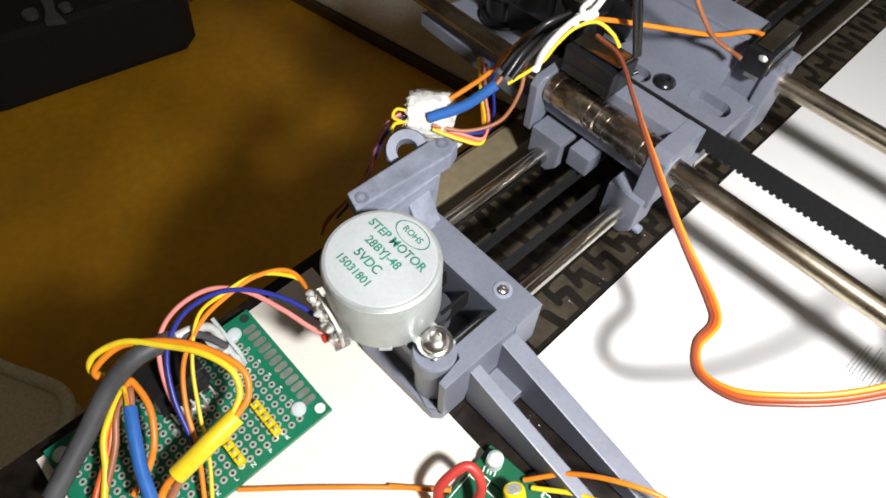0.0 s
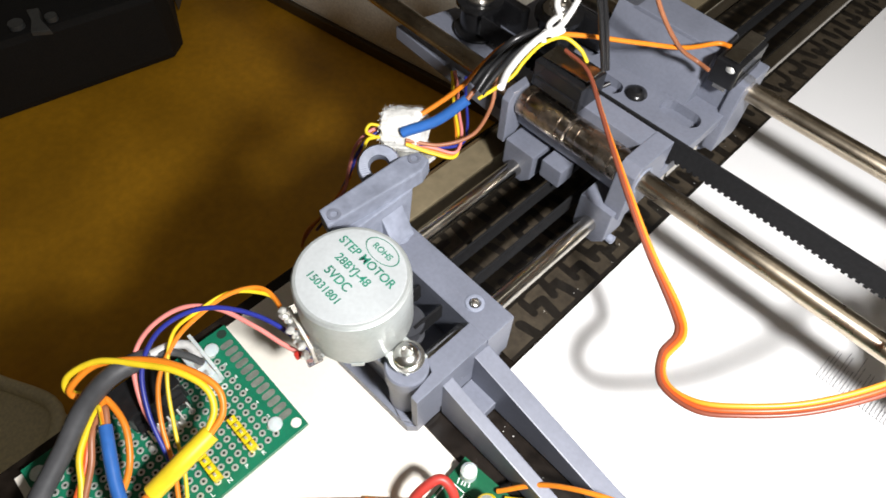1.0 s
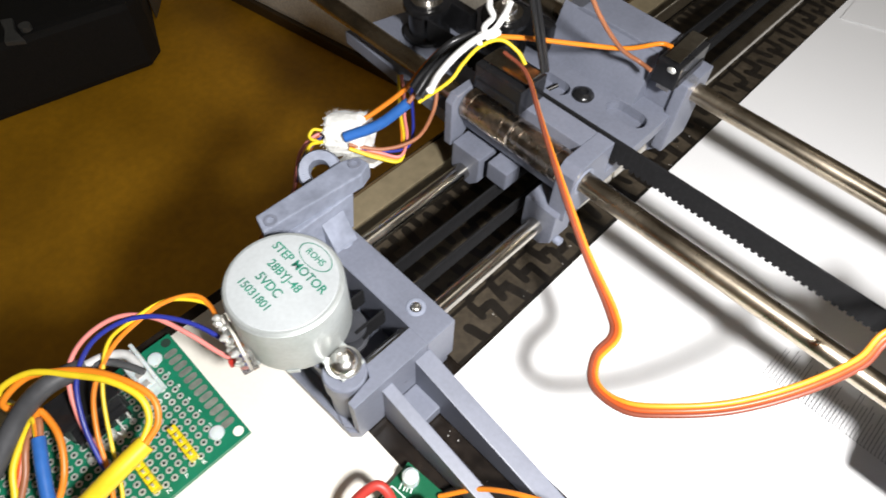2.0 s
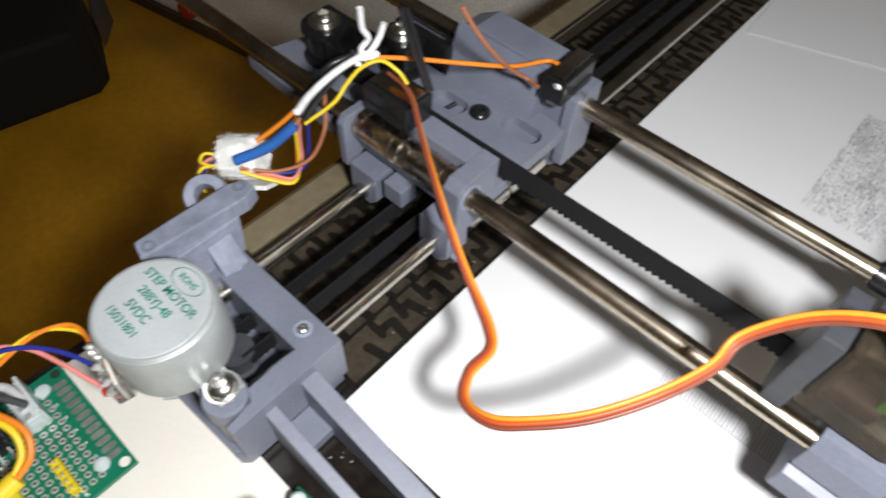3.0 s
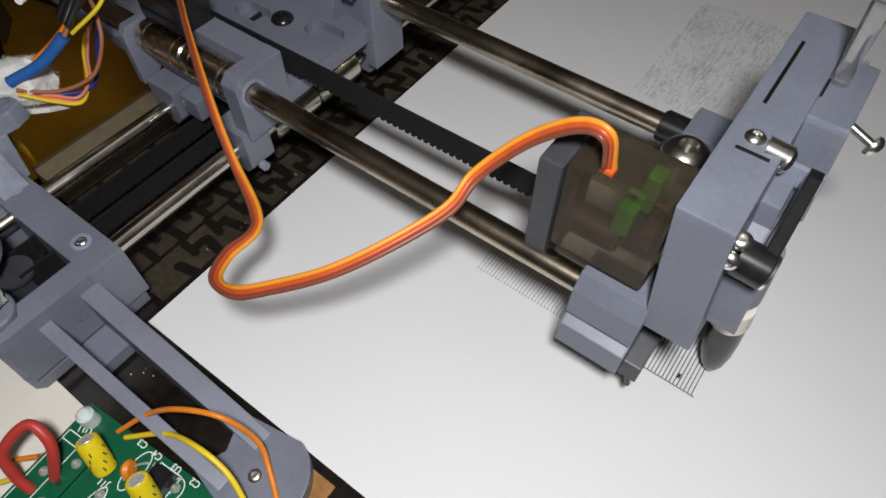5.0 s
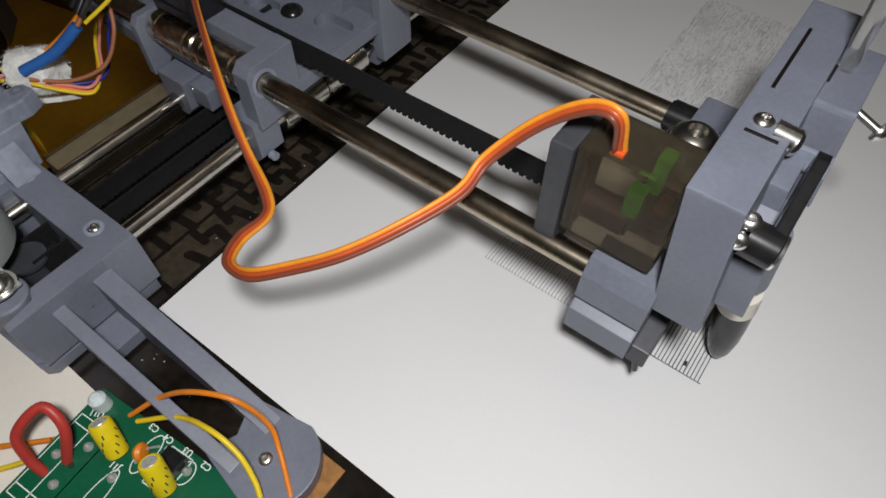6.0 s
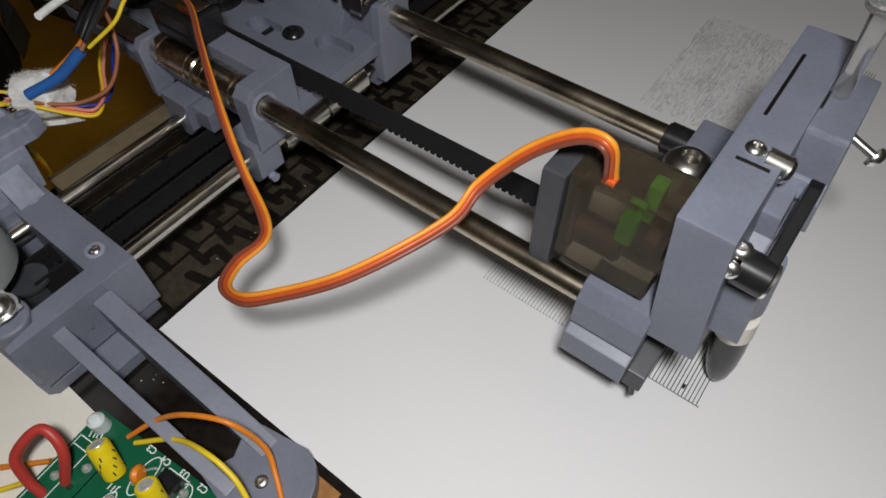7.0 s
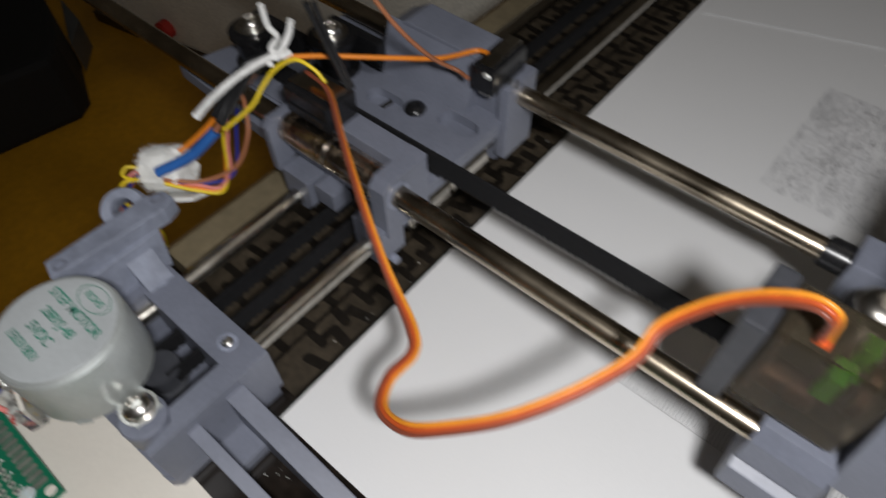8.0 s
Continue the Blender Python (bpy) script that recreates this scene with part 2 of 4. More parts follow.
# ---- setting ----
def room():
    for name, dims in {
        "floor": (-150, 150, -150, 150, -78, -75),
        "ceiling": (-150, 150, -150, 150, 165, 170),
        "wall_north": (-150, 150, 150, 155, -75, 165),
        "wall_south": (-150, 150, -155, -150, -75, 165),
        "wall_east": (150, 155, -155, 155, -75, 165),
        "wall_west": (-155, -150, -155, 155, -75, 165),
    }.items():
        tagged(part(name, box(*dims, bevel=0), WALL), "plain matt room surface in dim light", name.split("_")[0], kind="structure")


room()


def table():
    t = thing("table", "black lacquered table with a brown fretwork band", "table", (0, 0, -75))
    top = prism([(-5.7, -40), (70, -40), (70, 60), (-5.7, 60)], "z", -2.2, -0.06, 0.05)
    part("tabletop", top, CLOTH, t)
    for x, y in ((2, -36), (66, -36), (6, 56), (66, 56)):
        part("leg", box(x - 2.5, x + 2.5, y - 2.5, y + 2.5, -75, -2.2), CLOTH, t)
    band = prism([(-3.9, 0.5), (1.2, 0.5), (1.2, 45), (-3.9, 45)], "z", -0.06, -0.035, 0)
    b = part("fret_band", band, FRET, t, "brown fretwork band in the black tabletop")
    # dark round-ended slots reaching in from both sides, so that the brown runs between them in bends
    bm = bmesh.new()
    rng = random.Random(4)
    for row, x0 in enumerate((-3.25, -1.95, -0.65, 0.62)):
        y = 0.7 + 0.3 * row
        side = 1
        while y < 44:
            length, wide = rng.uniform(0.5, 0.72), rng.uniform(0.12, 0.17)
            skew = rng.choice((-0.12, 0.0, 0.1, 0.22))
            x = x0 + side * rng.uniform(0.2, 0.3)
            pts = []
            for k in range(10):
                a = math.pi * k / 9 - math.pi / 2
                pts.append((length / 2 + wide * math.cos(a), wide * math.sin(a)))
            pts += [(-u, -w) for u, w in pts]
            bm.faces.new([bm.verts.new((x + u, y + w + skew * u, -0.031)) for u, w in pts])
            if rng.random() < 0.3:
                bm.faces.new([bm.verts.new((x + u - side * 0.1, y + w, -0.0305)) for u, w in ((-0.14, -0.02), (0.14, -0.02), (0.14, 0.5), (-0.14, 0.5))])
            y += rng.uniform(0.42, 0.56)
            side = -side
        bm.faces.new([bm.verts.new(c) for c in ((x0 + 0.58, 0.5, -0.0308), (x0 + 0.70, 0.5, -0.0308), (x0 + 0.70, 45, -0.0308), (x0 + 0.58, 45, -0.0308))])
    tagged(part("fret_slot", bm, SLOT, t, "dark round-ended slots of the fretwork"), kind="stuff")
    return t


table()


def batten():
    t = thing("batten", "beige painted batten lying along the table edge", "batten", (-3.8, 10, -0.06))
    part("bar", turned(box(-0.5, 0.42, 0.7, 46, -0.06, 0.9, 0.04), Matrix.Translation((-4.4, 0.3, 0))), BATTEN, t)
    part("edge_strip", turned(box(-0.56, -0.5, 0.7, 46, -0.06, 0.97, 0.015), Matrix.Translation((-4.4, 0.3, 0))), BROWN_EDGE, t, "dark brown edge strip")


batten()


def dust():
    """Bright specks lying on the black tabletop."""
    rng = random.Random(21)
    bm = bmesh.new()
    for k in range(58):
        x, y = (rng.uniform(1.6, 7.0), rng.uniform(-1.9, -0.9)) if k < 14 else (rng.uniform(0.8, 2.2), rng.uniform(1, 16))
        r, a = rng.uniform(0.008, 0.024), rng.uniform(0, 3)
        bm.faces.new([bm.verts.new((x + r * math.cos(a + b) * (1 + 0.5 * (b < 1)), y + r * math.sin(a + b), -0.024)) for b in (0, 1.3, 2.9, 4.4)])
    tagged(part("dust_specks", bm, W_WHITE), "tiny white dust specks on the black tabletop", "dust", kind="stuff")


dust()


def far_things():
    bench = thing("bench", "amber yellow vinyl-covered bench below the table", "bench", (-40, 0, -75))
    part("seat", box(-95, 18, -70, 60, -36, -30, 1.5), AMBER, bench)
    for x, y in ((-90, -65), (12, -65), (-90, 55), (12, 55)):
        part("leg", box(x - 3, x + 3, y - 3, y + 3, -75, -36, 0.3), BROWN_EDGE, bench)
    bag = thing("bag", "black fabric bag with a grey badge on the amber bench", "bag", (-60, 0, -30))
    body = prism([(-62, -16), (-58.6, -6), (-55.1, 12.2), (-56.6, 14.1), (-63.3, 17), (-69, 18.5), (-90, 24), (-94, -16)], "z", -30, -22, 0.8)
    part("body", body, BAG, bag)
    stand(-12.7, 2.9, 0)
    part("badge", joined(prism([(-47.4, -0.9), (-46.9, 0.1), (-45.1, -0.5), (-42.9, -0.5), (-43.9, -2.0), (-45.6, -1.2)], "z", -22.1, -21.6, 0.1),
                         rod((-44.9, 0.4, -22), (-44.9, 0.4, -21.5), 0.55), rod((-46.0, -2.5, -22), (-46.0, -2.5, -21.5), 0.7)), BADGE, bag, "grey plastic badge")
    stand()
    part("flap", prism([(-63.6, 17.3), (-62.0, 16.7), (-66, 20), (-72, 21)], "z", -30, -26, 0.3), BADGE, bag, "pale grey flap")
    cab = thing("cabinet", "grey beige cabinet with a brown bottom edge", "cabinet", (-40, 30, -30))
    stand(-3, 7.5, 0)
    turn = about((-27, 23, -30), "Z", 9.5)
    part("body", turned(box(-68, -4, 23, 48, -28.6, 2, 0.6), turn), CABINET, cab)
    part("plinth", turned(box(-68.2, -3.8, 22.6, 48, -30, -28.6, 0.2), turn), BROWN_EDGE, cab, "dark brown plinth")
    part("button", turned(rod((-54.4, 23.2, -26.6), (-54.4, 21.8, -26.6), 1.1, bevel=0.2), turn), RED, cab, "round red button")
    stand(-0.8, 2.8, 0)
    tray = thing("tray", "cream plastic tray lying on the amber bench", "tray", (-32, -30, -30))
    part("body", prism([(-30.5, -20.2), (-23.2, -17.2), (-19.5, -25), (-24, -42), (-48, -42), (-44, -26)], "z", -30, -28.2, 0.5), CREAM, tray)
    part("rim", tube([(-44, -26, -28.1), (-30.8, -20.6, -28.1), (-23.6, -17.8, -28.1), (-20.2, -25, -28.1), (-24.2, -41, -28.1)], 0.5), CREAM, tray, smooth=True)
    stand()


far_things()


def papers():
    def sheet(name, corner, ux, uy, nx, ny, z, label, curl=0.0, mat=PAPER):
        bm = bmesh.new()
        grid = [[bm.verts.new((corner[0] + ux[0] * i / nx + uy[0] * j / ny, corner[1] + ux[1] * i / nx + uy[1] * j / ny,
                               z + curl * (noise.noise(Vector((i * 0.21, j * 0.21, z * 9))) + 0.5))) for j in range(ny + 1)] for i in range(nx + 1)]
        for i in range(nx):
            for j in range(ny):
                bm.faces.new((grid[i][j], grid[i + 1][j], grid[i + 1][j + 1], grid[i][j + 1]))
        out = bmesh.ops.extrude_face_region(bm, geom=bm.faces[:])
        bmesh.ops.translate(bm, vec=(0, 0, 0.012), verts=[v for v in out["geom"] if isinstance(v, bmesh.types.BMVert)])
        return tagged(part(name, bm, mat, smooth=True), label, "paper")

    sheet("drawing_paper", (1.4, -0.17), (21.0, 0.0), (-0.2, 29.7), 16, 20, -0.03, "white drawing paper with a hatched pen drawing", 0.02)
    sheet("paper_sheet", (1.6, 24.2), (19.5, 6.5), (-0.9, 14), 12, 10, 0.02, "white blank sheet lying over the drawing paper", 0.05)
    sheet("cream_card", (-5.3, -2.6), (10.6, -0.1), (0.0, -8.6), 6, 8, -0.045, "cream card under the circuit boards", 0.0, CARD)


papers()


def drawing():
    """Pen strokes lying on the paper."""
    rng = random.Random(8)

    def stroke(bm, x, y0, y1, wide, z=0.022):
        bm.faces.new([bm.verts.new(c) for c in ((x, y0, z), (x + wide, y0, z), (x + wide, y1, z), (x, y1, z))])

    d = thing("pen_drawing", "fine black hatched pen drawing on white paper", "drawing", (12, 12, 0.02))
    faint, dense = bmesh.new(), bmesh.new()
    x = 7.6
    while x < 14.16:
        bm = dense if x > 12.4 else faint
        wide = rng.uniform(0.02, 0.028) if x > 12.4 else rng.uniform(0.012, 0.017)
        y = 6.57 + rng.uniform(-0.015, 0.015)
        top = 22.7 if x > 12.4 else rng.uniform(7.3, 8.2)
        while y < top:
            end = min(top, y + rng.uniform(1.5, 9))
            stroke(bm, x, y, end, wide)
            y = end + rng.choice((0.02, 0.02, 0.1))
        stroke(bm, x, 6.55, 6.575, 0.09 if x > 12.4 else 0.05)
        x += 0.1
    stroke(dense, 13.6, 6.8, 6.95, 0.09)
    tagged(part("ink_stroke", dense, INK, d, "close parallel ink strokes"), kind="stuff")
    tagged(part("faint_stroke", faint, FAINT, d, "fine faint parallel strokes"), kind="stuff")
    bm = bmesh.new()
    x = 7.75
    while x < 12.4:
        y = 16.1 + rng.uniform(-0.05, 0.05)
        while y < 22.6:
            end = min(22.7, y + rng.uniform(0.06, 0.4) * (1.6 if x < 8.3 or y > 21.8 else 1))
            tone = noise.noise(Vector((x * 0.7, y * 0.6, 3)))
            if rng.random() < 0.72 + 0.5 * tone:
                stroke(bm, x, y, end, rng.uniform(0.014, 0.034))
            y = end + 0.02
        x += 0.05
    tagged(part("pencil_stroke", bm, PENCIL, d, "grey shaded patch of broken strokes"), kind="stuff")


drawing()


# ---- the plotter's rods, belts and carriage ----
def guide_rod(name, a, b, r, mat, label, group):
    t = thing(name, label, "rod", a, group)
    part("shaft", rod(a, b, r, segments=40, bevel=0.04), mat, t, smooth=True)
    return t


guide_rod("base_rod", (-2.82, -2.3, 1.7), (-2.82, 46, 1.7), 0.27, STEEL, "polished steel guide rod of the plotter base", "base rods")
guide_rod("base_rod", (0.18, -2.0, 1.7), (0.18, 46, 1.7), 0.27, STEEL, "polished steel guide rod of the plotter base", "base rods")
guide_rod("arm_rod", (-16, 5.46, 3.76), (11.6, 5.46, 3.76), 0.30, WARM_STEEL, "worn steel guide rod of the pen arm", "arm rods")
guide_rod("arm_rod", (-16, 10.82, 3.76), (11.6, 10.82, 3.76), 0.30, WARM_STEEL, "worn steel guide rod of the pen arm", "arm rods")


def toothed(name, a, b, low, high, label, side=-1, pitch=0.2, thick=0.07):
    """A belt on edge from a to b, with teeth on one side, each a ridge of its own."""
    t = thing(name, label, "belt", (*a, low))
    a, b = Vector((*a, 0)), Vector((*b, 0))
    ahead = (b - a).normalized()
    out = Vector((-ahead.y, ahead.x, 0)) * -side
    bm = bmesh.new()

    def slab(p, q, d0, d1, z0, z1):
        c = [p + out * d0, q + out * d0, q + out * d1, p + out * d1]
        lo = [bm.verts.new((v.x, v.y, z0)) for v in c]
        hi = [bm.verts.new((v.x, v.y, z1)) for v in c]
        bm.faces.new(lo[::-1])
        bm.faces.new(hi)
        for k in range(4):
            bm.faces.new((lo[k], lo[(k + 1) % 4], hi[(k + 1) % 4], hi[k]))

    slab(a, b, 0, thick, low, high)
    part("band", bm, RUBBER, t)
    bm = bmesh.new()
    n = int((b - a).length / pitch)
    for k in range(n):
        p = a + ahead * (k * pitch)
        slab(p, p + ahead * pitch * 0.6, -0.005, thick - 0.01, low - 0.07, high - 0.04)
    tagged(part("tooth", bm, RUBBER, t), kind="stuff")
    return t


toothed("arm_belt", (-6.5, 6.75), (9.6, 6.95), 3.6, 4.3, "black toothed rubber belt along the pen arm", side=-1)
toothed("base_belt", (-1.6, -1.5), (-1.6, 46), 1.35, 1.95, "black toothed rubber belt between the base rods", side=1)
toothed("base_belt", (-0.75, -1.5), (-0.75, 46), 1.35, 1.95, "black toothed rubber belt between the base rods", side=1)


def capsule_outline(x0, x1, y0, y1, n=8):
    """A rounded slot's outline, long in x."""
    r = (y1 - y0) / 2
    c = (y0 + y1) / 2
    pts = [(x1 - r + r * math.cos(a), c + r * math.sin(a)) for a in [math.pi * k / n - math.pi / 2 for k in range(n + 1)]]
    return pts + [(x0 + r + r * math.cos(a), c + r * math.sin(a)) for a in [math.pi * k / n + math.pi / 2 for k in range(n + 1)]]


def carriage():
    c = thing("carriage", "grey 3D-printed carriage riding on the base rods", "plotter part", (-1, 8, 0.9))
    # bed with low rims round its slots
    slots = [prism(capsule_outline(*dims), "z", 2.74, 3.3, 0) for dims in ((-0.8, 0.62, 8.8, 9.55), (-3.3, -1.95, 8.25, 8.95), (-4.9, -3.6, 9.2, 9.9))]
    part("bed", cut(box(-7.0, 0.9, 6.4, 11.4, 2.6, 3.08, 0.04), *slots), GREY, c)
    # Dark rod put in where the slot has only a shaded slit.
    part("slot_shade", rod((-2.75, 8.42, 2.74), (-2.5, 8.8, 2.95), 0.07, segments=12), SLOT, c, "dark rod standing in for the shade of a slit")
    part("tail", prism([(-9.3, 5.5), (-3.6, 5.2), (-3.6, 6.42), (-6.98, 6.42), (-6.98, 8.3), (-8.7, 7.8)], "z", 2.5, 3.0, 0.04), GREY, c)
    part("bolt", dome_screw((-1.55, 8.85, 3.08), (0, 0, 1), 0.36, 0.2), BLACK, c, "black socket bolt", True)
    # near bearing block
    part("block", box(-3.3, 0.36, 5.9, 6.65, 2.5, 4.38, 0.05), GREY, c)
    part("end_cap", prism([(4.95, 2.35), (6.65, 2.35), (6.65, 4.4), (5.2, 4.4), (4.95, 4.15)], "x", 0.34, 0.92, 0.04), GREY, c)
    part("collar", lathe([(0.32, -0.01), (0.42, -0.01), (0.42, 0.03), (0.32, 0.03), (0.32, -0.01)], (0.92, 5.46, 3.76), (1, 0, 0)), GREY_RAW, c, smooth=True)
    part("fin", prism([(4.72, 2.4), (5.2, 2.4), (5.95, 3.2), (5.95, 4.3), (4.92, 4.3), (4.72, 4.05)], "x", -3.68, -3.4, 0.04), GREY, c)
    part("saddle", prism([(5.3, 2.9), (5.92, 2.6), (5.92, 3.75), (5.2, 3.4)], "x", -3.42, 0.36, 0.03), GREY, c)
    # clamps hanging on the base rods
    for x, y in ((-2.82, 5.2), (0.18, 5.2), (-2.82, 10.8), (0.18, 10.8)):
        b = 1.0 if x > 0 else 1.25
        part("clamp", prism([(x - 0.52, b + 0.3), (x - 0.25, b), (x + 0.3, b), (x + 0.62, b + 0.35), (x + 0.62, 2.6), (x - 0.52, 2.6)], "y", y - 0.45, y + 0.45, 0.05), GREY, c)
    part("lug", box(-1.95, -1.2, 4.85, 5.5, 2.0, 2.7, 0.05), GREY, c)
    part("foot_pin", rod((0.75, 5.1, 1.25), (1.0, 5.1, 1.25), 0.14, bevel=0.03), GREY_RAW, c, smooth=True)
    # linear bearings that show from outside
    part("base_bearing", rod((0.18, 6.0, 1.72), (0.18, 7.85, 1.72), 0.56, bevel=0.05), STEEL, c, "polished bearing sleeve", True)
    part("base_bearing", rod((0.18, 7.9, 1.72), (0.18, 9.75, 1.72), 0.56, bevel=0.05), STEEL, c, "polished bearing sleeve", True)
    # far wall with the second arm rod
    part("wall", prism([(-3.9, 3.05), (0.9, 3.05), (0.9, 4.25), (0.0, 4.3), (-0.2, 4.8), (-3.1, 4.85), (-3.9, 4.4)], "y", 10.25, 11.5, 0.05), GREY, c)
    part("ramp", prism([(9.6, 3.05), (10.28, 3.05), (10.28, 4.78)], "x", -3.8, -0.2, 0.02), GREY, c)
    part("wall_cheek", prism([(10.1, 1.6), (11.5, 1.6), (11.5, 4.35), (10.1, 4.35)], "x", 0.7, 1.1, 0.06), GREY, c)
    part("glue_blob", lathe([(0.05, -0.1), (0.18, -0.08), (0.19, 0.03), (0.12, 0.08), (0.03, 0.1)], (0.95, 10.5, 4.33)), CLEAR, c, "clear glue blob", True)
    return c


carriage()


def linear_bearing(a, b, r, label):
    t = thing("linear_bearing", label, "bearing", a, "arm bearings")
    a, b = Vector(a), Vector(b)
    d = (b - a).normalized()
    ln = (b - a).length
    part("sleeve", lathe([(0.33, 0), (r - 0.05, 0), (r, 0.05), (r, ln * 0.16), (r - 0.03, ln * 0.165), (r - 0.03, ln * 0.2), (r, ln * 0.205),
                          (r, ln * 0.8), (r - 0.03, ln * 0.805), (r - 0.03, ln * 0.84), (r, ln * 0.845), (r, ln - 0.05), (r - 0.05, ln), (0.33, ln)], a, d, 40), BEARING, t, smooth=True)
    part("seal", lathe([(0.31, ln), (0.44, ln), (0.44, ln + 0.02), (0.31, ln + 0.02)], a, d, 32), BLACK, t, smooth=True)


linear_bearing((-3.38, 5.46, 3.76), (-1.52, 5.46, 3.76), 0.49, "worn brownish steel linear bearing in the carriage")
linear_bearing((-1.5, 5.46, 3.76), (0.34, 5.46, 3.76), 0.49, "worn brownish steel linear bearing in the carriage")


def pulley(place, label):
    t = thing("idler_pulley", label, "pulley", place, "arm pulleys")
    part("flange", lathe([(0.2, 0), (0.8, 0), (0.8, 0.12), (0.62, 0.16), (0.62, 1.05), (0.8, 1.1), (0.8, 1.25), (0.3, 1.3)], place), BLACK, t, smooth=True)
    part("washer", lathe([(0.15, 1.3), (0.55, 1.3), (0.55, 1.38), (0.15, 1.38)], place), CHROME, t, "shiny washer", True)
    part("bolt", dome_screw(Vector(place) + Vector((0, 0, 1.38)), (0, 0, 1), 0.38, 0.3), CHROME, t, "shiny bolt head", True)
    part("shroud", box(place[0] - 1.1, place[0] + 1.3, place[1] + 0.75, place[1] + 1.1, place[2], place[2] + 1.0, 0.08), BLACK, t)


pulley((-7.2, 7.4, 3.1), "black belt pulley with a shiny bolt")
pulley((-4.95, 8.75, 3.1), "black belt pulley with a shiny bolt")


def micro_switch(place, turn, label, size=1.0, wide=1.0):
    t = thing("micro_switch", label, "switch", place, "limit switches")
    m = Matrix.Translation(place) @ Matrix.Rotation(radians(turn), 4, "Z") @ Matrix.Diagonal((size, size * wide, size, 1))
    part("case", turned(joined(box(-1.0, 1.0, -0.33, 0.33, 0, 1.0, 0.05), box(-0.85, 0.85, -0.36, 0.36, 0.1, 0.45, 0.03)), m), BLACK, t)
    for x in (-0.48, 0.48):
        part("mount_hole", turned(lathe([(0.08, 1.0), (0.16, 1.0), (0.16, 1.02), (0.08, 1.02)], (x, 0, 0)), m), DARK_PRINT, t, smooth=True)
    for x in (-0.8, 0.05, 0.8):
        part("terminal", turned(box(x - 0.04, x + 0.04, -0.17, 0.17, -0.28, 0.02, 0.01), m), BRASSY, t, "metal terminal")
    part("solder", turned(lathe([(0.02, -0.12), (0.12, -0.05), (0.13, 0.06), (0.04, 0.16)], (-0.95, -0.1, 0.75)), m), TIN, t, "solder blob", True)
    part("lever", turned(box(-0.9, 0.95, -0.2, 0.2, 1.08, 1.11, 0.01), m @ about((-0.9, 0, 1.1), "Y", -2)), BRASSY, t, "thin metal lever")


micro_switch((-2.45, 6.05, 4.38), 0, "black limit switch on top of the bearing block", 0.85, 2.0)
micro_switch((0.42, 10.45, 4.3), 92, "black limit switch with soldered wires on the carriage wall", 0.82, 1.45)


